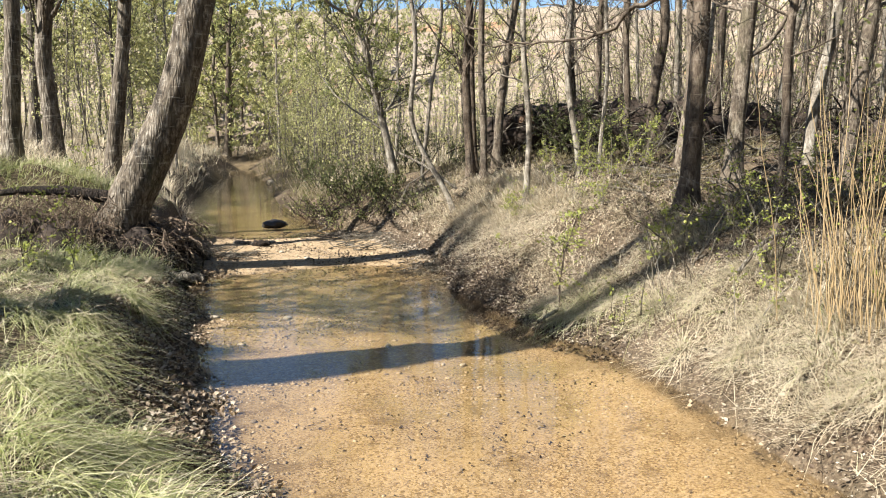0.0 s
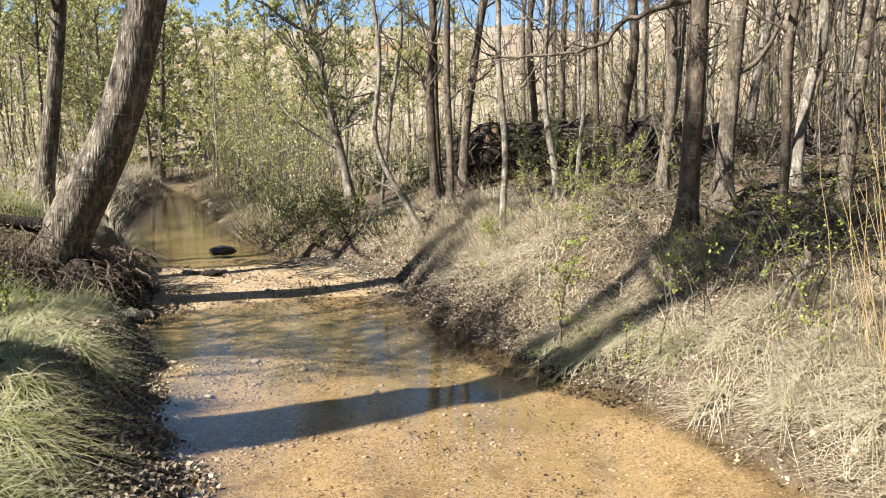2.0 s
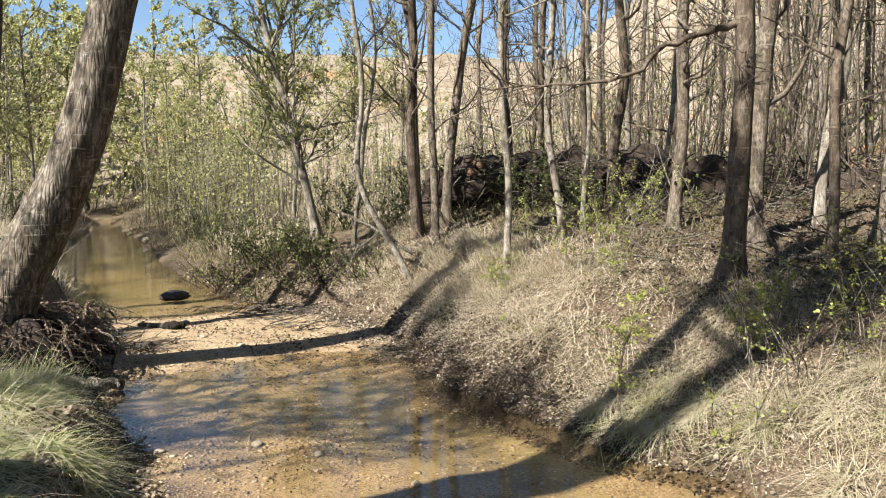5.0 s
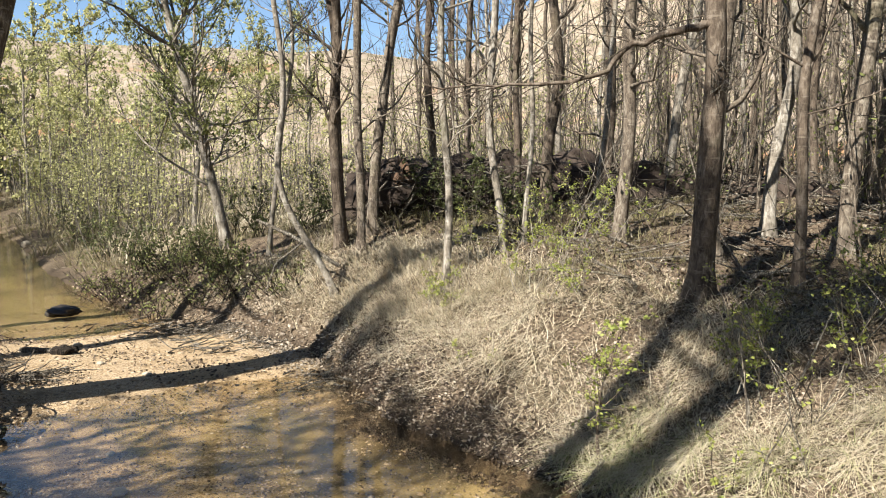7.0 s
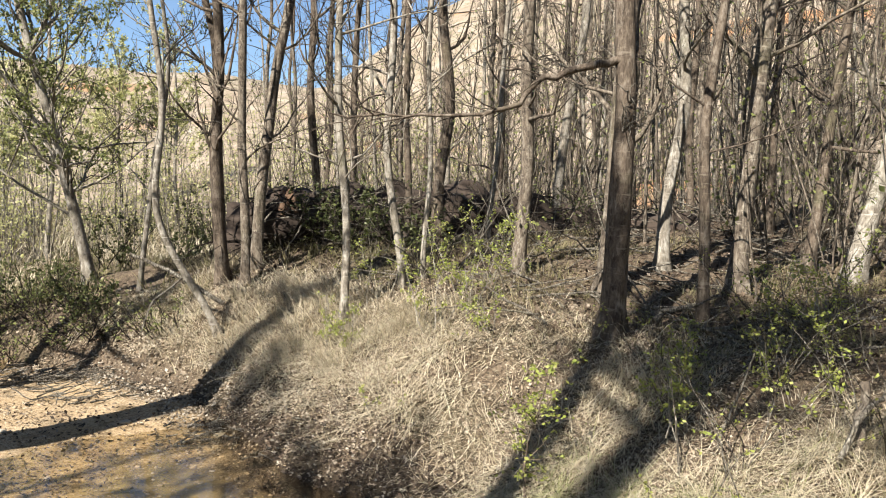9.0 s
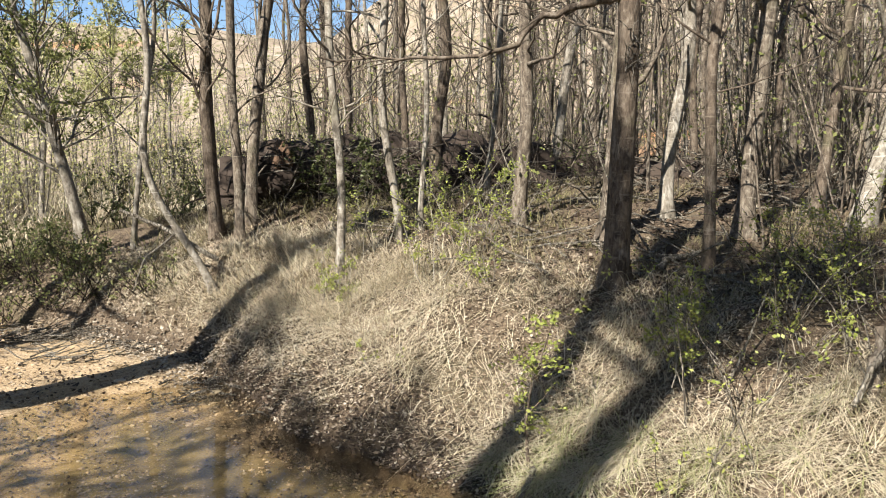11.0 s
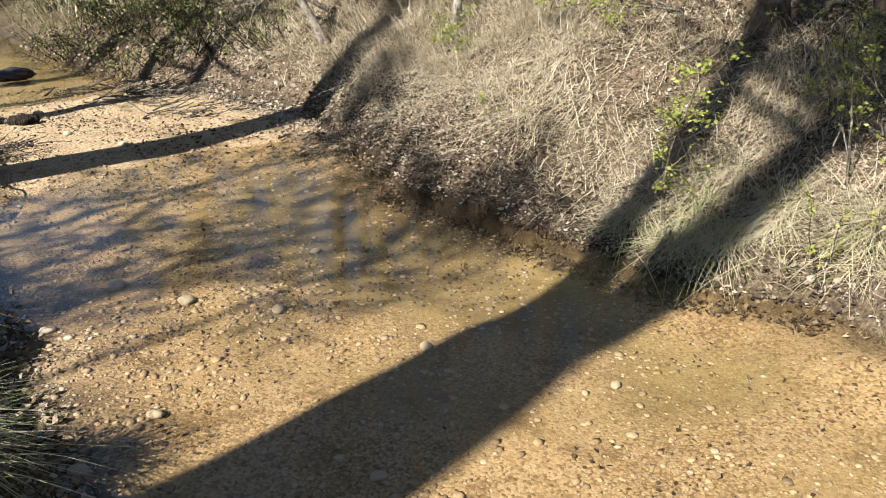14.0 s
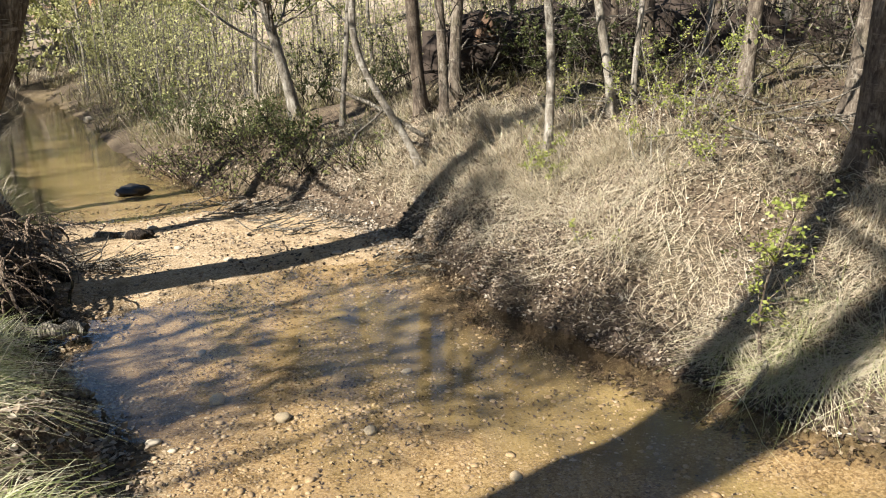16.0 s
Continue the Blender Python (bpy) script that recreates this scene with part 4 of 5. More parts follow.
def pebbles(n, x0, x1, y0, y1, lo, hi, inner, sink=0.3, patch=0.0):
    x, y = rng.uniform(x0, x1, n * 3), rng.uniform(y0, y1, n * 3)
    xl, xr = shores(x, y)
    ok = (np.minimum(x - xl, xr - x) > inner) & (vnoise(x * 1.4, y * 1.4, 61) + rng.uniform(-0.6, 0.6, n * 3) > patch - 0.6)
    x, y = x[ok][:n], y[ok][:n]
    s = lo + (hi - lo) * rng.uniform(0, 1, len(x)) ** 4
    rocks(g, rng, np.stack([x, y, ground(x, y) + s * sink * 0.2], 1), s)


pebbles(5500, -4.5, 2.5, 3.0, 12.5, 0.006, 0.024, -0.05, patch=0.35)
pebbles(7000, -3.4, 2.0, 6.0, 11.0, 0.006, 0.032, 0.05, -1.2, 0.5)
pebbles(3800, -6, 0, 11.8, 17.5, 0.010, 0.042, -0.15)
pebbles(2000, -3.8, 0.6, 6.5, 12.2, 0.009, 0.034, -0.1, patch=0.2)
pebbles(1500, -3.6, -1.0, 4.5, 10.5, 0.008, 0.034, -0.2, patch=0.2)
stuff("pebbles", g, PEBBLE, "small ochre and buff pebbles on the stream bed and bar", "pebbles")

# ---- single stones and wood in the stream ----
for x, y, s in [(-2.34, 9.84, 0.08), (-1.9, 9.48, 0.07), (-2.12, 8.12, 0.05), (-1.35, 9.15, 0.06), (-2.7, 9.2, 0.05), (-1.2, 7.3, 0.045), (-0.6, 8.4, 0.05), (-2.5, 10.9, 0.05), (-1.7, 7.0, 0.05), (0.2, 7.6, 0.04), (-0.9, 10.2, 0.05), (-2.45, 7.75, 0.06), (-0.2, 12.6, 0.07), (-1.1, 13.2, 0.06), (-3.3, 15.2, 0.08), (-2.9, 14.1, 0.06), (-2.3, 13.3, 0.06)]:
    g = Geo()
    lump(g, rng, (0, 0, 0), (s, s * 0.7, s * 0.4), 0.2, 14, 9)
    ob = tagged(new("stone", g.mesh("stone", PALE_STONE)), "pale rounded stone lying in the shallow gravel bed", "stone", "stones in the stream")
    ob.location, ob.rotation_euler = (x, y, float(ground(x, y)) + s * 0.2), (0, 0, rng.uniform(0, 6))
for x, y in [(2.25, 6.9), (2.3, 6.6), (2.2, 7.1), (2.45, 6.0), (2.5, 5.6), (1.75, 7.9), (1.85, 7.8), (2.42, 6.3), (2.55, 5.2)]:
    g = Geo()
    lump(g, rng, (0, 0, 0), (0.032, 0.026, 0.02), 0.3, 12, 8)
    ob = tagged(new("stone", g.mesh("stone", PALE_STONE)), "small white stone at the foot of the bank", "stone", "white stones along the bank")
    ob.location = (x, y, float(ground(x, y)) + 0.015)
g = Geo()
lump(g, rng, (0, 0, 0), (0.29, 0.22, 0.10), 0.35)
ob = tagged(new("boulder", g.mesh("boulder", DARK_STONE)), "wet dark rock standing out of the upper pool", "rock")
ob.location = (-3.95, 18.45, 0.03)
g = Geo()
lump(g, rng, (0, 0, 0), (0.14, 0.11, 0.11), 0.25)
ob = tagged(new("boulder", g.mesh("boulder", PALE_STONE)), "white rock at the edge of the upper pool", "rock")
ob.location = (-6.95, 32.0, 0.12)


def stick(name, label, pts, r0, r1, material=DEADWOOD, category="stick", n=12, group=""):
    """A crooked fallen stick through a few points."""
    p = np.array(pts, float)
    s = np.linspace(0, len(p) - 1, n)
    q = np.stack([np.interp(s, np.arange(len(p)), p[:, i]) for i in range(3)], 1)
    q[1:-1] += rng.normal(0, min(r0 * 0.3, 0.03 * np.linalg.norm(p[-1] - p[0])), (n - 2, 3))
    g = Geo()
    tubes(g, q[None], np.linspace(r0, r1, n)[None], 8)
    return tagged(new(name, g.mesh(name, material)), label, category, group)


def debris(x, y, count, spread, ln):
    heap = thing("driftwood_pile", "low tangle of grey twigs washed onto the gravel bar", "driftwood", (x, y, 0), "driftwood on the bar")
    m = count
    a = rng.normal(0, 1, (m, 2)) * np.array([spread, spread * 0.55])
    at = np.stack([a[:, 0] + x, a[:, 1] + y], 1)
    z = ground(at[:, 0], at[:, 1]) + rng.uniform(0.01, 0.09, m)
    w = rng.normal(0.2, 0.6, m)
    p = grow(rng, np.stack([a[:, 0], a[:, 1], z], 1), np.stack([np.cos(w), np.sin(w), rng.normal(0, 0.06, m)], 1), ln * rng.uniform(0.4, 1.2, m), 5, 0.12, 0)
    g = Geo()
    tubes(g, p, rng.uniform(0.004, 0.014, m)[:, None] * np.linspace(1, 0.5, 5), 5)
    tagged(part("twigwork", g, DEADWOOD, heap), kind="stuff")


debris(-2.0, 15.6, 90, 0.45, 0.6)
debris(-3.75, 13.4, 70, 0.35, 0.45)
debris(-1.4, 14.6, 50, 0.4, 0.4)
debris(-0.3, 12.6, 60, 0.28, 0.3)
debris(0.2, 11.6, 36, 0.2, 0.25)
debris(-3.0, 17.0, 30, 0.4, 0.4)
debris(-2.4, 20.4, 60, 0.7, 0.9)
stick("driftwood", "flat pale piece of driftwood with a dark end on gravel", [(-3.95, 14.95, 0.08), (-3.6, 14.8, 0.1), (-3.3, 14.7, 0.09)], 0.05, 0.035, DEADWOOD, "driftwood")
g = Geo()
lump(g, rng, (0, 0, 0), (0.15, 0.1, 0.07), 0.35)
ob = tagged(new("driftwood_stump", g.mesh("driftwood_stump", ROOT)), "dark wet knot of wood on the gravel bar", "driftwood")
ob.location = (-3.4, 14.72, 0.1)
stick("rotten_log", "grey split log at the foot of the near bank", [(-4.5, 11.0, 0.30), (-4.0, 11.15, 0.20), (-3.45, 11.35, 0.06)], 0.085, 0.06, DEADWOOD, "log")
stick("stub", "short dark stick standing at the water's edge", [(-3.72, 12.1, 0.0), (-3.70, 12.1, 0.18), (-3.66, 12.1, 0.3)], 0.018, 0.012, ROOT)
stick("twig", "thin twig rising from the shallow water", [(-5.4, 23.5, -0.1), (-5.42, 23.5, 0.3), (-5.5, 23.4, 0.5)], 0.009, 0.005, DEADWOOD)
stick("fallen_branch", "pale fallen branch propped against the crooked alder", [(-0.85, 15.2, 1.78), (-0.35, 15.0, 1.55), (0.25, 14.55, 1.15)], 0.022, 0.032, DEADWOOD, "branch")
stick("fallen_branch", "thin grey branch hanging down the bank", [(-0.2, 14.8, 1.5), (-0.65, 14.6, 1.2), (-0.8, 14.4, 0.85)], 0.016, 0.008, DEADWOOD, "branch")
stick("fallen_branch", "weathered branch lying on the litter beside the poplar", [on(3.7, 10.2, 0.10), on(4.1, 10.4, 0.16), on(4.6, 10.3, 0.07)], 0.035, 0.02, DEADWOOD, "branch")
stick("fallen_branch", "dead trunk piece standing askew on the bank", [on(2.95, 7.3, -0.03), on(3.02, 7.36, 0.15), on(3.14, 7.42, 0.36)], 0.04, 0.03, BARK_GREY, "branch")
stick("fallen_branch", "pale dead branch arching over the brambles", [on(2.75, 7.3, 0.12), (2.9, 7.3, 1.12), (3.1, 7.3, 1.25), (3.32, 7.3, 1.3), (3.47, 7.32, 1.22), (3.38, 7.34, 1.0), on(3.2, 7.34, 0.05)], 0.022, 0.014, DEADWOOD, "branch", 20)
stick("sapling_pole", "bare pale stem leaning over the litter of the bank", [on(2.48, 8.2, -0.03), (2.6, 8.2, 0.75), (2.84, 8.2, 1.22), (3.0, 8.2, 1.5)], 0.014, 0.006, DEADWOOD, "stem", 14)
stick("sapling_pole", "thin bare stem standing on the shaded bank", [on(2.22, 8.2, -0.03), (2.18, 8.2, 0.85), (2.1, 8.2, 1.3)], 0.011, 0.005, DEADWOOD, "stem", 12)
stick("root", "bare root end sticking out under the tussock", [(1.3, 8.75, 0.22), (1.14, 8.62, 0.14), (1.05, 8.58, 0.10)], 0.022, 0.016, DEADWOOD, "root")

# sticks on the floor of the wood
g = Geo()
c = scatter(rng, 420, 2, 11, 8, 19, 1, 2.4, 12)
w = rng.uniform(0, 6.28, len(c))
p = grow(rng, c + np.array([0, 0, 0.04]), np.stack([np.cos(w), np.sin(w), rng.normal(0.05, 0.12, len(c))], 1), rng.uniform(0.3, 1.5, len(c)), 6, 0.12, -0.01)
p[..., 2] = np.maximum(p[..., 2], ground(p[..., 0], p[..., 1]) + 0.01)
tubes(g, p, rng.uniform(0.005, 0.02, len(c))[:, None] * np.linspace(1, 0.4, 6), 5)
stuff("fallen_sticks", g, DEADWOOD, "grey dead sticks strewn on the floor of the wood", "sticks")

# ---- roots of the leaning poplar ----
rootage = thing("root_clump", "dark washed-out root mass under the leaning poplar", "roots", (-4.6, 11.7, 0.3))
g = Geo()
for at, size in [((-0.1, 0.0, 0.05), (0.55, 0.6, 0.38)), ((0.2, 0.5, 0.0), (0.3, 0.45, 0.25)), ((-0.8, -0.4, 0.25), (0.6, 0.5, 0.36)), ((0.15, 1.2, -0.05), (0.26, 0.45, 0.24)), ((-1.5, -0.45, 0.3), (0.5, 0.45, 0.36)), ((0.1, -0.3, -0.05), (0.32, 0.34, 0.26))]:
    g = Geo()
    lump(g, rng, at, size, 0.4, 30, 18)
    part("clod", g, HUMUS, rootage, "dark clod of earth")
m = 900
w = rng.uniform(-2.2, 1.3, m)
a = np.stack([rng.uniform(-1.3, 0.65, m), rng.uniform(-0.7, 1.6, m), rng.uniform(0.0, 0.5, m)], 1)
p = grow(rng, a, np.stack([np.cos(w) + 0.4, np.sin(w) - 0.2, rng.uniform(-0.6, 0.4, m)], 1), rng.uniform(0.2, 0.7, m), 7, 0.3, -0.16)
g = Geo()
tubes(g, p, (0.004 + 0.022 * rng.uniform(0, 1, m) ** 3)[:, None] * np.linspace(1, 0.35, 7), 5)
tagged(part("root_mat", g, ROOT_FIBRE, rootage), kind="stuff")
m = 640
a = np.stack([rng.uniform(-2.3, -0.1, m), rng.uniform(-0.75, -0.15, m), rng.uniform(0.35, 1.0, m)], 1)
p = grow(rng, a, np.stack([rng.normal(0.2, 0.5, m), rng.normal(-0.6, 0.4, m), rng.uniform(-0.7, 0.3, m)], 1), rng.uniform(0.15, 0.55, m), 6, 0.25, -0.18)
g = Geo()
tubes(g, p, rng.uniform(0.004, 0.012, m)[:, None] * np.linspace(1, 0.35, 6), 4)
tagged(part("root_fringe", g, ROOT_FIBRE, rootage, "fringe of pale fibrous roots"), kind="stuff")
for pts in ([(-0.45, 0.2, 0.5), (0.1, 0.1, 0.45), (0.45, 0.0, 0.1), (0.75, -0.1, -0.28)], [(-0.5, 0.0, 0.45), (-0.2, -0.4, 0.3), (0.2, -0.6, 0.0), (0.55, -0.75, -0.25)], [(-0.3, 0.1, 0.9), (-0.9, -0.1, 1.02), (-1.5, -0.3, 1.05), (-2.1, -0.4, 0.95)], [(-0.4, 0.3, 0.4), (0.2, 0.7, 0.3), (0.6, 1.0, 0.0), (0.8, 1.2, -0.3)], [(-0.3, 0.1, 0.5), (0.0, 0.4, 0.5), (0.5, 0.5, 0.1), (0.7, 0.5, -0.3)]):
    p = np.array(pts)
    s = np.linspace(0, 3, 12)
    q = np.stack([np.interp(s, np.arange(4), p[:, i]) for i in range(3)], 1)
    g = Geo()
    tubes(g, q[None], np.linspace(0.11, 0.03, 12)[None], 9)
    part("root", g, ROOT, rootage, "thick bent root")

# ---- heap of uprooted stumps behind the front trees ----
heap = thing("root_heap", "long dark heap of uprooted stumps, earth and brushwood", "brush heap", (3.2, 17.0, 1.6))
g = Geo()
for at, size in [((-1.5, 0.3, 0.4), (0.85, 0.6, 0.68)), ((-0.5, 0.4, 0.3), (0.9, 0.6, 0.78)), ((0.6, 0.2, 0.3), (1.0, 0.6, 0.78)), ((1.7, 0.0, 0.35), (1.0, 0.7, 0.8)), ((2.8, -0.3, 0.3), (1.1, 0.7, 0.78)), ((4.0, -0.9, 0.15), (1.2, 0.7, 0.7)), ((5.3, -1.6, 0.0), (1.3, 0.8, 0.65))]:
    g = Geo()
    lump(g, rng, at, size, 0.32, 48, 30)
    part("stump", g, HUMUS, heap, "uprooted stump caked in dark earth")
g = Geo()
lump(g, rng, (-1.45, -0.2, 0.85), (0.16, 0.12, 0.24), 0.6)
part("clay_clod", g, CLAY, heap, "torn orange-brown stump of clay on the heap")
m = 1000
a = np.stack([rng.uniform(-2.3, 6.2, m), np.zeros(m), rng.uniform(-0.2, 1.1, m)], 1)
a[:, 1] = -0.25 - 0.3 * np.maximum(a[:, 0] - 1, 0) * 0.8 + rng.normal(0, 0.35, m)
w = rng.uniform(0, 6.28, m)
p = grow(rng, a, np.stack([np.cos(w), np.sin(w) - 0.3, rng.normal(0.05, 0.45, m)], 1), rng.uniform(0.3, 1.2, m), 6, 0.2, -0.06)
g = Geo()
tubes(g, p, (0.004 + 0.02 * rng.uniform(0, 1, m) ** 3)[:, None] * np.linspace(1, 0.4, 6), 5)
tagged(part("brushwood", g, ROOT, heap), kind="stuff")
g = Geo()
k = rng.choice(m, 200)
w = rng.uniform(0, 6.28, 200)
p = grow(rng, a[k] + np.array([0.5, -0.1, 0.05]), np.stack([np.cos(w), np.sin(w) - 0.3, rng.normal(0.1, 0.3, 200)], 1), rng.uniform(0.5, 1.5, 200), 6, 0.12, -0.04)
tubes(g, p, rng.uniform(0.006, 0.02, 200)[:, None] * np.linspace(1, 0.4, 6), 5)
tagged(part("branchwood", g, DEADWOOD, heap), kind="stuff")

# ---- the dead bough of the dark poplar ----
g = Geo()
p = np.array([(0.02, -0.05, 2.68), (-0.3, 0.1, 2.62), (-0.72, 0.3, 2.47), (-0.95, 0.35, 2.22), (-1.3, 0.5, 2.12), (-1.9, 0.8, 2.1), (-2.6, 1.1, 2.08)])
s = np.linspace(0, 6, 26)
q = np.stack([np.interp(s, np.arange(7), p[:, i]) for i in range(3)], 1)
q[1:] += rng.normal(0, 0.012, (25, 3))
tubes(g, q[None], np.linspace(0.042, 0.008, 26)[None], 8)
part("dead_bough", g, BARK_DARK, main, "bare dead bough reaching over the bank")
g = Geo()
b1, d, r = along(rng, q[None], np.ones((1, 26)), 34, 0.15, 1.0)
p2 = grow(rng, b1, d + rng.normal(0, 0.9, (34, 3)), rng.uniform(0.2, 0.8, 34), 5, 0.2, 0.02)
tubes(g, p2, np.full((34, 1), 0.008) * np.linspace(1, 0.4, 5), 4)
tagged(part("bough_brush", g, BARK_DARK, main), kind="stuff")
g = Geo()
w = rng.uniform(-2.6, 0.4, 26)
p2 = grow(rng, np.stack([rng.normal(0.02, 0.05, 26), np.full(26, -0.1), rng.uniform(2.0, 2.4, 26)], 1), np.stack([np.cos(w), np.sin(w), rng.normal(0, 0.4, 26)], 1), rng.uniform(0.12, 0.45, 26), 5, 0.3, -0.02)
tubes(g, p2, np.full((26, 1), 0.007) * np.linspace(1, 0.4, 5), 4)
tagged(part("dead_brush", g, DEADWOOD, main, "bunch of bleached dead twigs on the trunk"), kind="stuff")


# ---- shrubs and saplings ----
def shrub(name, label, x, y, height, stems, spread, leaf, leaf_count, leaf_size, seed, wood=TWIG, r0=0.012, category="shrub", low=0.15, group="", branches=7):
    rng = np.random.default_rng(seed)
    ob = thing(name, label, category, (x, y, float(ground(x, y))), group)
    a = rng.normal(0, 0.05 * min(stems, 4), (stems, 3)) * np.array([1, 1, 0])
    w = rng.uniform(0, 6.28, stems)
    p = grow(rng, a, np.stack([spread * np.cos(w), spread * np.sin(w), np.ones(stems)], 1), height * rng.uniform(0.7, 1.1, stems), 8, 0.1, 0.02)
    q = r0 * rng.uniform(0.6, 1.0, stems)[:, None] * np.linspace(1, 0.3, 8)
    for k in range(min(stems, 12)):
        g = Geo()
        tubes(g, p[k:k + 1], q[k:k + 1], 6)
        part("stem", g, wood, ob)
    g = Geo()
    if stems > 12:
        tubes(g, p[12:], q[12:], 5)
    m = stems * branches
    at, d, r = along(rng, p, q, m, low, 1.0)
    p2 = grow(rng, at, d * 0.6 + rng.normal(0, 0.7, (m, 3)), height * rng.uniform(0.08, 0.32, m), 5, 0.2, 0.05)
    tubes(g, p2, np.maximum(r * 0.45, 0.003)[:, None] * np.linspace(1, 0.4, 5), 4)
    tagged(part("twigwork", g, wood, ob), kind="stuff")
    if leaf_count:
        g = Geo()
        at, d, r = along(rng, p2, np.ones((m, 5)), leaf_count, 0.25, 1.0)
        leaves(g, rng, at + rng.normal(0, 0.012, at.shape), np.full(leaf_count, leaf_size), 0.4)
        tagged(part("foliage", g, leaf, ob), kind="stuff")
    return ob


shrub("sapling", "slim sapling with fresh yellow-green leaves on the bank", 1.37, 8.97, 1.4, 1, 0.08, SPRING, 620, 0.034, 101, BARK_DARK, 0.017, "sapling", 0.25, branches=46)
shrub("sapling", "thin pale stem with a few bright leaves", 2.25, 8.15, 1.25, 1, 0.25, SPRING, 60, 0.035, 102, DEADWOOD, 0.012, "sapling", branches=8)
shrub("sapling", "thin leaning stem with a few bright leaves", 2.1, 7.65, 0.9, 2, 0.35, SPRING, 70, 0.035, 103, DEADWOOD, 0.01, "sapling", branches=7)
shrub("sapling", "small shoot with bright leaves by the water", 1.75, 7.85, 0.55, 2, 0.2, SPRING, 90, 0.03, 104, TWIG, 0.006, "sapling")
for k, (x, y, h, st, n) in enumerate([(1.12, 12.4, 0.75, 6, 320), (2.6, 8.6, 0.8, 5, 260), (2.95, 8.9, 0.7, 5, 200), (3.1, 7.9, 0.8, 6, 260), (3.6, 8.1, 0.9, 6, 260), (2.9, 6.9, 0.6, 4, 120), (3.5, 6.3, 0.9, 5, 200), (2.0, 11.8, 0.8, 6, 260), (2.5, 12.2, 1.1, 7, 360), (3.0, 12.3, 1.2, 7, 380), (2.2, 11.0, 0.5, 5, 160), (1.9, 12.9, 0.9, 6, 240), (4.2, 9.0, 0.7, 5, 160), (5.0, 9.3, 0.8, 5, 140), (0.9, 10.9, 0.25, 4, 60)]):
    shrub("leafing_shrub", "bramble-like shrub with fresh yellow-green leaves on the bank", x, y, h, st, 0.55, SPRING, int(2.2 * n), 0.03, 120 + k, BARK_PALE, 0.007, group="leafing shrubs on the wooded bank")
for k, (x, y, h, st, n) in enumerate([(2.3, 16.2, 1.3, 16, 1800), (2.9, 15.8, 1.1, 12, 1200), (-1.8, 18.6, 0.8, 16, 1300), (-2.6, 20.0, 1.0, 18, 1500), (-1.2, 17.0, 0.7, 14, 900), (-0.6, 19.8, 1.3, 14, 1400), (0.4, 18.6, 0.7, 12, 700), (-3.6, 23.5, 1.2, 18, 1500), (-4.6, 27.0, 1.5, 18, 1400), (1.4, 20.5, 1.8, 14, 1300)]):
    shrub("bush", "dense dark olive bush on the shaded bank", x, y, h, st, 0.5, DARK_OLIVE, n, 0.05, 150 + k, TWIG, 0.012, "bush", group="bushes on the banks")
for k, (x, y, h, st, n) in enumerate([(-9.0, 24.5, 1.2, 16, 900), (6.4, 14.6, 1.1, 10, 300), (3.3, 14.6, 0.9, 12, 600), (8.6, 13.6, 1.3, 10, 300)]):
    shrub("bush", "dense dark olive bush on the shaded bank", x, y, h, st, 0.5, DARK_OLIVE, n, 0.05, 160 + k, TWIG, 0.012, "bush", group="bushes on the banks")
for k, (x, y) in enumerate([(-2.3, 17.6), (-1.7, 17.0), (-2.6, 18.5), (-1.1, 16.3), (-3.1, 19.4), (-1.9, 18.0), (-0.4, 15.6), (-3.6, 20.6), (-2.2, 19.2), (-1.4, 17.7)]):
    shrub("brushwood", "dark tangle of bare brushwood overhanging the muddy shore", x, y, 0.75, 26, 1.1, OLIVE, 260, 0.05, 190 + k, ROOT, 0.009, "brushwood", 0.05, "brushwood on the muddy shore", 5)
for k, (x, y, h, n) in enumerate([(-4.75, 8.7, 1.25, 130), (-4.35, 8.2, 0.8, 90), (-5.9, 13.2, 0.7, 160), (-4.9, 9.9, 0.6, 110), (-4.0, 8.8, 0.5, 110)]):
    shrub("shoot", "thin green shoot with young leaves in the grass", x, y, h, 3, 0.15, SPRING, n, 0.045, 170 + k, TWIG, 0.006, "shoot", 0.1, group="shoots on the near bank")

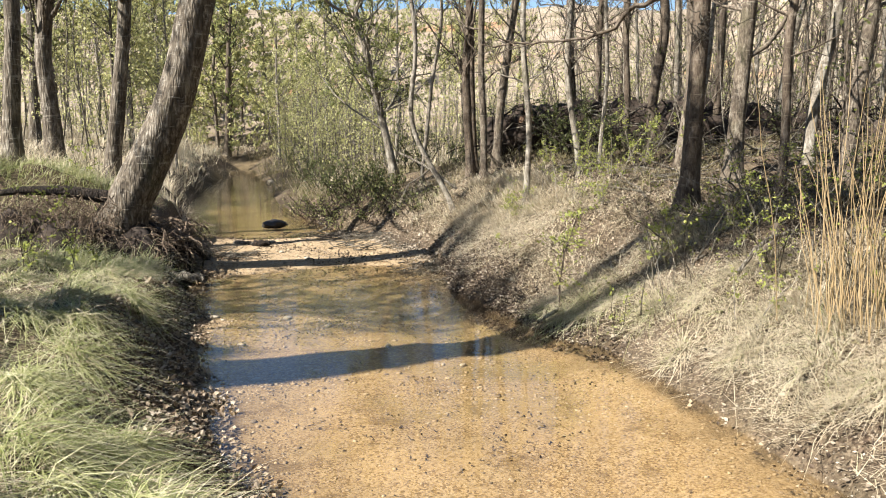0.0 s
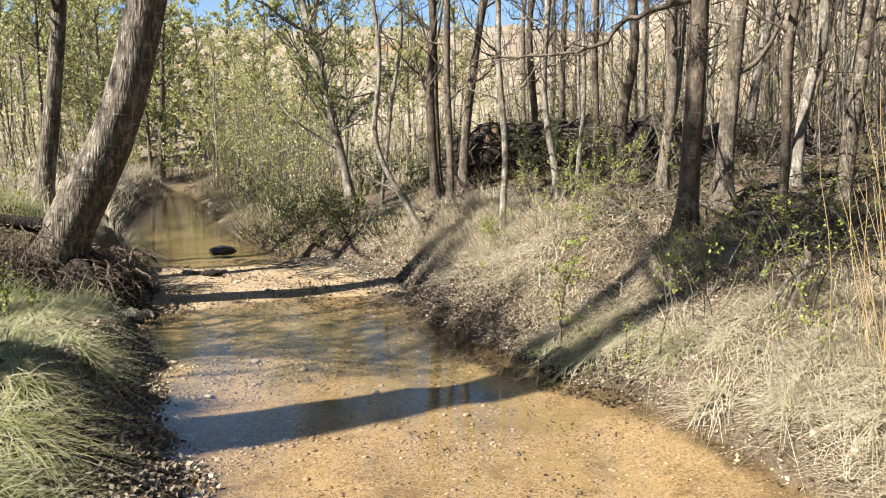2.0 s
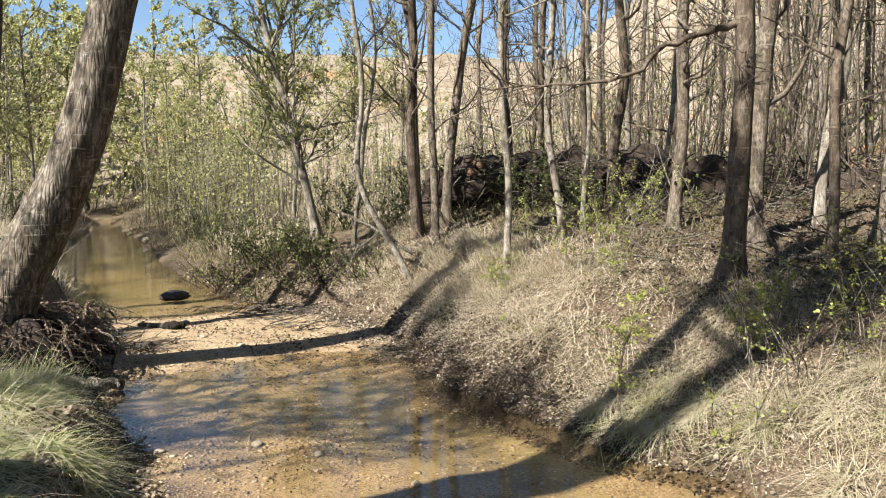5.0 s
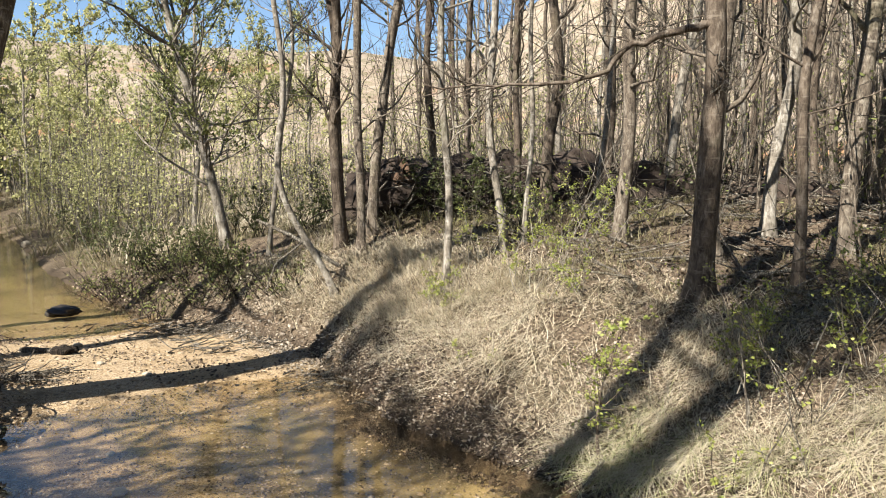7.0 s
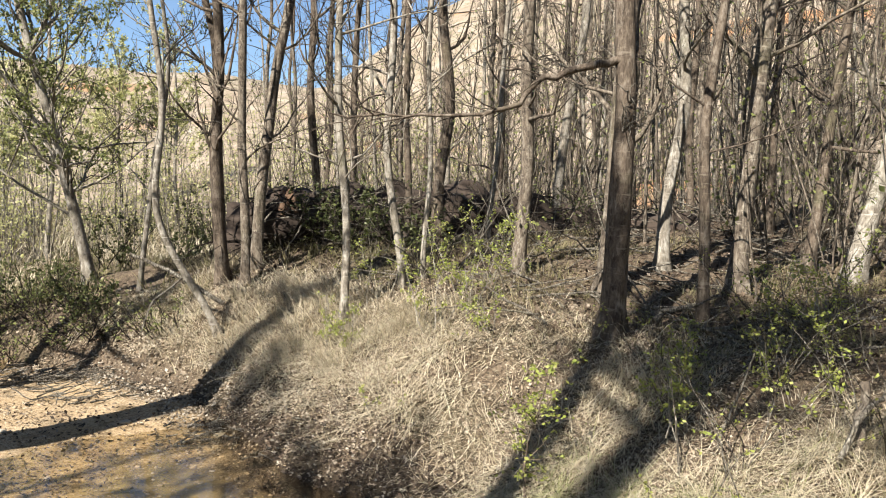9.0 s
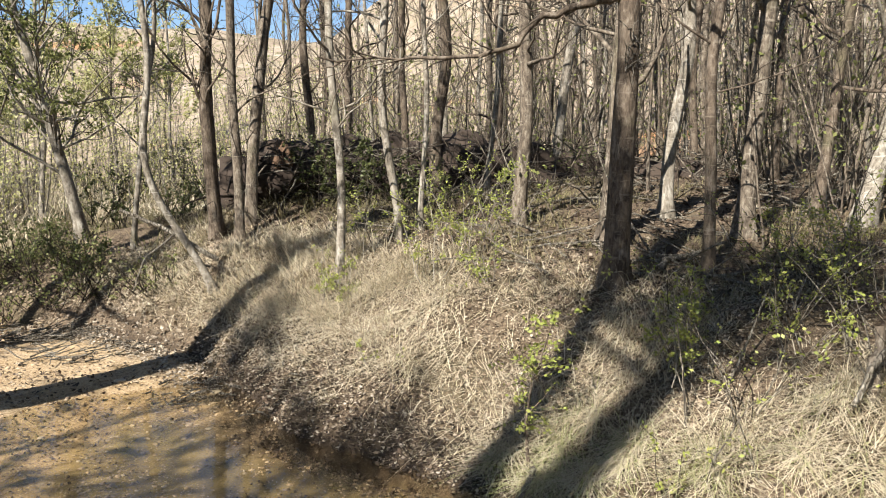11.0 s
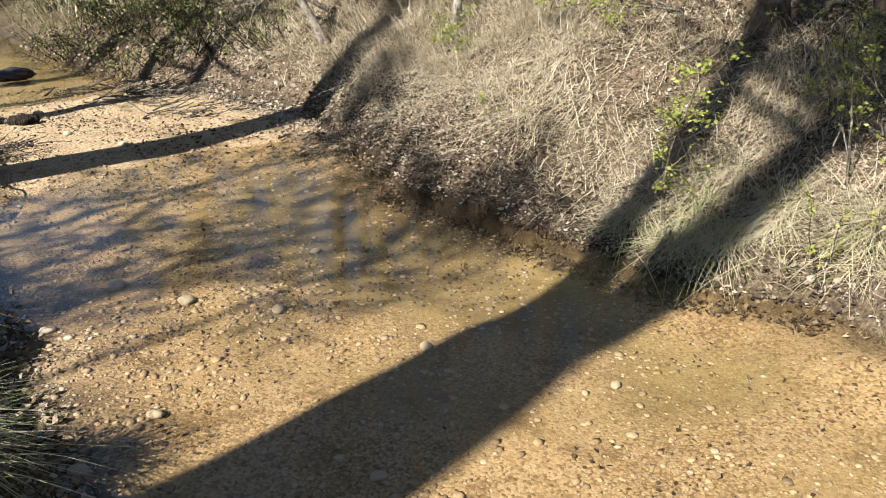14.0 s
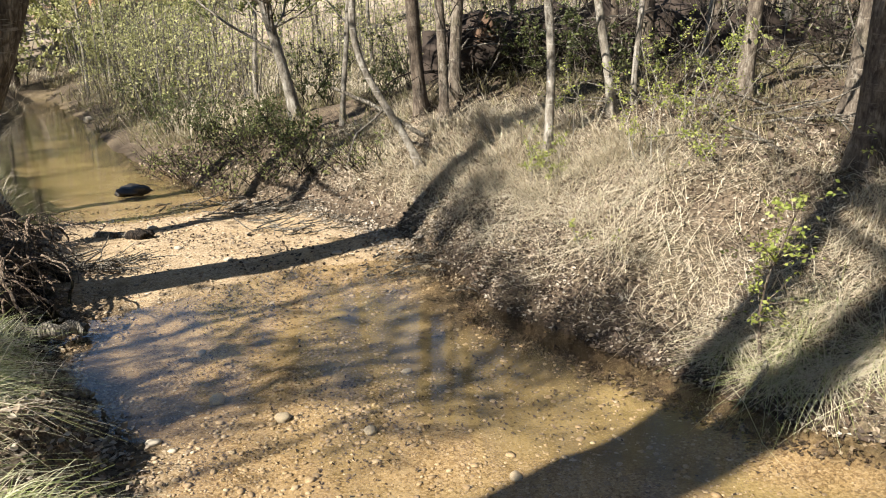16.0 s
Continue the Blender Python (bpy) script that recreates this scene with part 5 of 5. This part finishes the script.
# arching brambles on the bank below the wood
for k, (x, y) in enumerate([(3.2, 8.2), (3.7, 7.6), (3.0, 7.2), (4.1, 8.6), (2.5, 7.9), (3.6, 6.8)]):
    r2 = np.random.default_rng(300 + k)
    ob = thing("bramble", "arching bare bramble stems with a few fresh leaves", "bramble", on(x, y), "brambles on the bank")
    m = 6
    w = r2.uniform(0, 6.28, m)
    p = grow(r2, r2.normal(0, 0.06, (m, 3)) * np.array([1, 1, 0]), np.stack([0.5 * np.cos(w), 0.5 * np.sin(w), np.ones(m)], 1), r2.uniform(0.7, 1.5, m), 9, 0.09, -0.11)
    q = np.full((m, 1), 0.006) * np.linspace(1, 0.4, 9)
    for j in range(m):
        g = Geo()
        tubes(g, p[j:j + 1], q[j:j + 1], 5)
        part("stem", g, DEADWOOD if j % 3 else TWIG, ob)
    at, d, rr = along(r2, p, q, 60, 0.2, 1.0)
    p2 = grow(r2, at, d + r2.normal(0, 0.8, (60, 3)), r2.uniform(0.08, 0.3, 60), 4, 0.2, 0)
    g = Geo()
    tubes(g, p2, np.full((60, 1), 0.0035) * np.linspace(1, 0.5, 4), 3)
    tagged(part("side_growth", g, TWIG, ob), kind="stuff")
    g = Geo()
    at, d, rr = along(r2, p2, np.ones((60, 4)), 150, 0.2, 1.0)
    leaves(g, r2, at, np.full(150, 0.032), 0.4)
    tagged(part("foliage", g, SPRING, ob), kind="stuff")

# dry canes at the foot of the wood
canes = thing("cane_clump", "tall clump of dry yellow canes on the bank", "canes", on(3.3, 6.1))
m = 64
a = np.stack([rng.normal(0, 0.2, m), rng.normal(0, 0.22, m), np.zeros(m)], 1)
p = grow(rng, a, np.stack([rng.normal(-0.05, 0.11, m), rng.normal(0, 0.12, m), np.ones(m)], 1), rng.uniform(0.7, 2.2, m), 7, 0.05, -0.01)
for k in range(m):
    g = Geo()
    tubes(g, p[k:k + 1], 0.0048 * np.linspace(1, 0.4, 7)[None], 5)
    part("cane", g, CANE, canes)

# thin pale saplings crowding the upstream banks and the wood
g, gl, gt = Geo(), Geo(), Geo()


def thicket(g, n, x0, x1, y0, y1, side, near, far, h0, h1, r, leaf_each, twig_each, leaf_size, geo_leaf, slant=0.12):
    c = scatter(rng, n, x0, x1, y0, y1, side, near, far, 0.25, 0.35, 20)
    m = len(c)
    p = grow(rng, c - np.array([0, 0, 0.1]), np.stack([rng.normal(0, slant, m), rng.normal(0, slant, m), np.ones(m)], 1), rng.uniform(h0, h1, m), 8, 0.06, 0.03)
    q = r * rng.uniform(0.5, 1.4, m)[:, None] * np.linspace(1, 0.3, 8)
    tubes(g, p, q, 5)
    k = m * twig_each
    at, d, rr = along(rng, p, q, k, 0.12, 1.0)
    p2 = grow(rng, at, d * 0.7 + rng.normal(0, 0.5, (k, 3)), rng.uniform(0.3, 1.1, k), 4, 0.2, 0.05)
    tubes(g, p2, np.full((k, 1), r * 0.22) * np.linspace(1, 0.4, 4), 3)
    if leaf_each:
        at, d, rr = along(rng, p2, np.ones((k, 4)), m * leaf_each, 0.1, 1.0)
        leaves(geo_leaf, rng, at + rng.normal(0, 0.08, at.shape), np.full(len(at), leaf_size))


thicket(g, 210, -16, -2.5, 19, 42, 1, 1.0, 16, 1.8, 4.6, 0.016, 80, 15, 0.075, gl)
thicket(g, 80, -3, 6, 21, 40, 1, 1.0, 16, 1.2, 2.6, 0.014, 30, 10, 0.07, gl)
thicket(g, 300, -4, 16, 27, 46, 1, 1.0, 26, 2.4, 5.0, 0.02, 60, 14, 0.09, gl)
thicket(g, 110, -26, -5, 46, 66, 1, 1.0, 30, 2.5, 6, 0.03, 120, 8, 0.2, gl)
thicket(g, 220, -30, -4, 17, 46, -1, 1.0, 16, 1.8, 5.5, 0.017, 100, 13, 0.08, gl)
stuff("sapling_thicket", g, DEADWOOD, "thicket of thin pale saplings on the banks upstream", "saplings")
g = Geo()
thicket(g, 90, 2.5, 9, 16.5, 28, 1, 4, 16, 1.5, 6, 0.014, 20, 16, 0.07, gt, 0.3)
thicket(g, 360, 4, 24, 8, 26, 1, 4.0, 24, 1.2, 5, 0.014, 26, 14, 0.065, gt, 0.45)
thicket(g, 240, 7, 26, 9, 30, 1, 6.0, 28, 3.5, 8.5, 0.028, 16, 16, 0.07, gt, 0.2)
stuff("undergrowth", g, BARK_GREY, "dark bare undergrowth between the trees of the wood", "undergrowth")
g = Geo()
thicket(g, 150, 2.5, 16, 10, 24, 1, 2.6, 18, 0.8, 3.2, 0.014, 0, 7, 0.07, gt, 1.1)
stuff("fallen_branches", g, DEADWOOD, "bleached dead branches leaning and fallen in the wood", "branches")
stuff("sapling_leaves", gl, HAZE, "pale yellow-green spring leaves of the thicket upstream", "leaves")
stuff("young_leaves", gt, OLIVE, "sparse olive leaves of the undergrowth in the wood", "leaves")
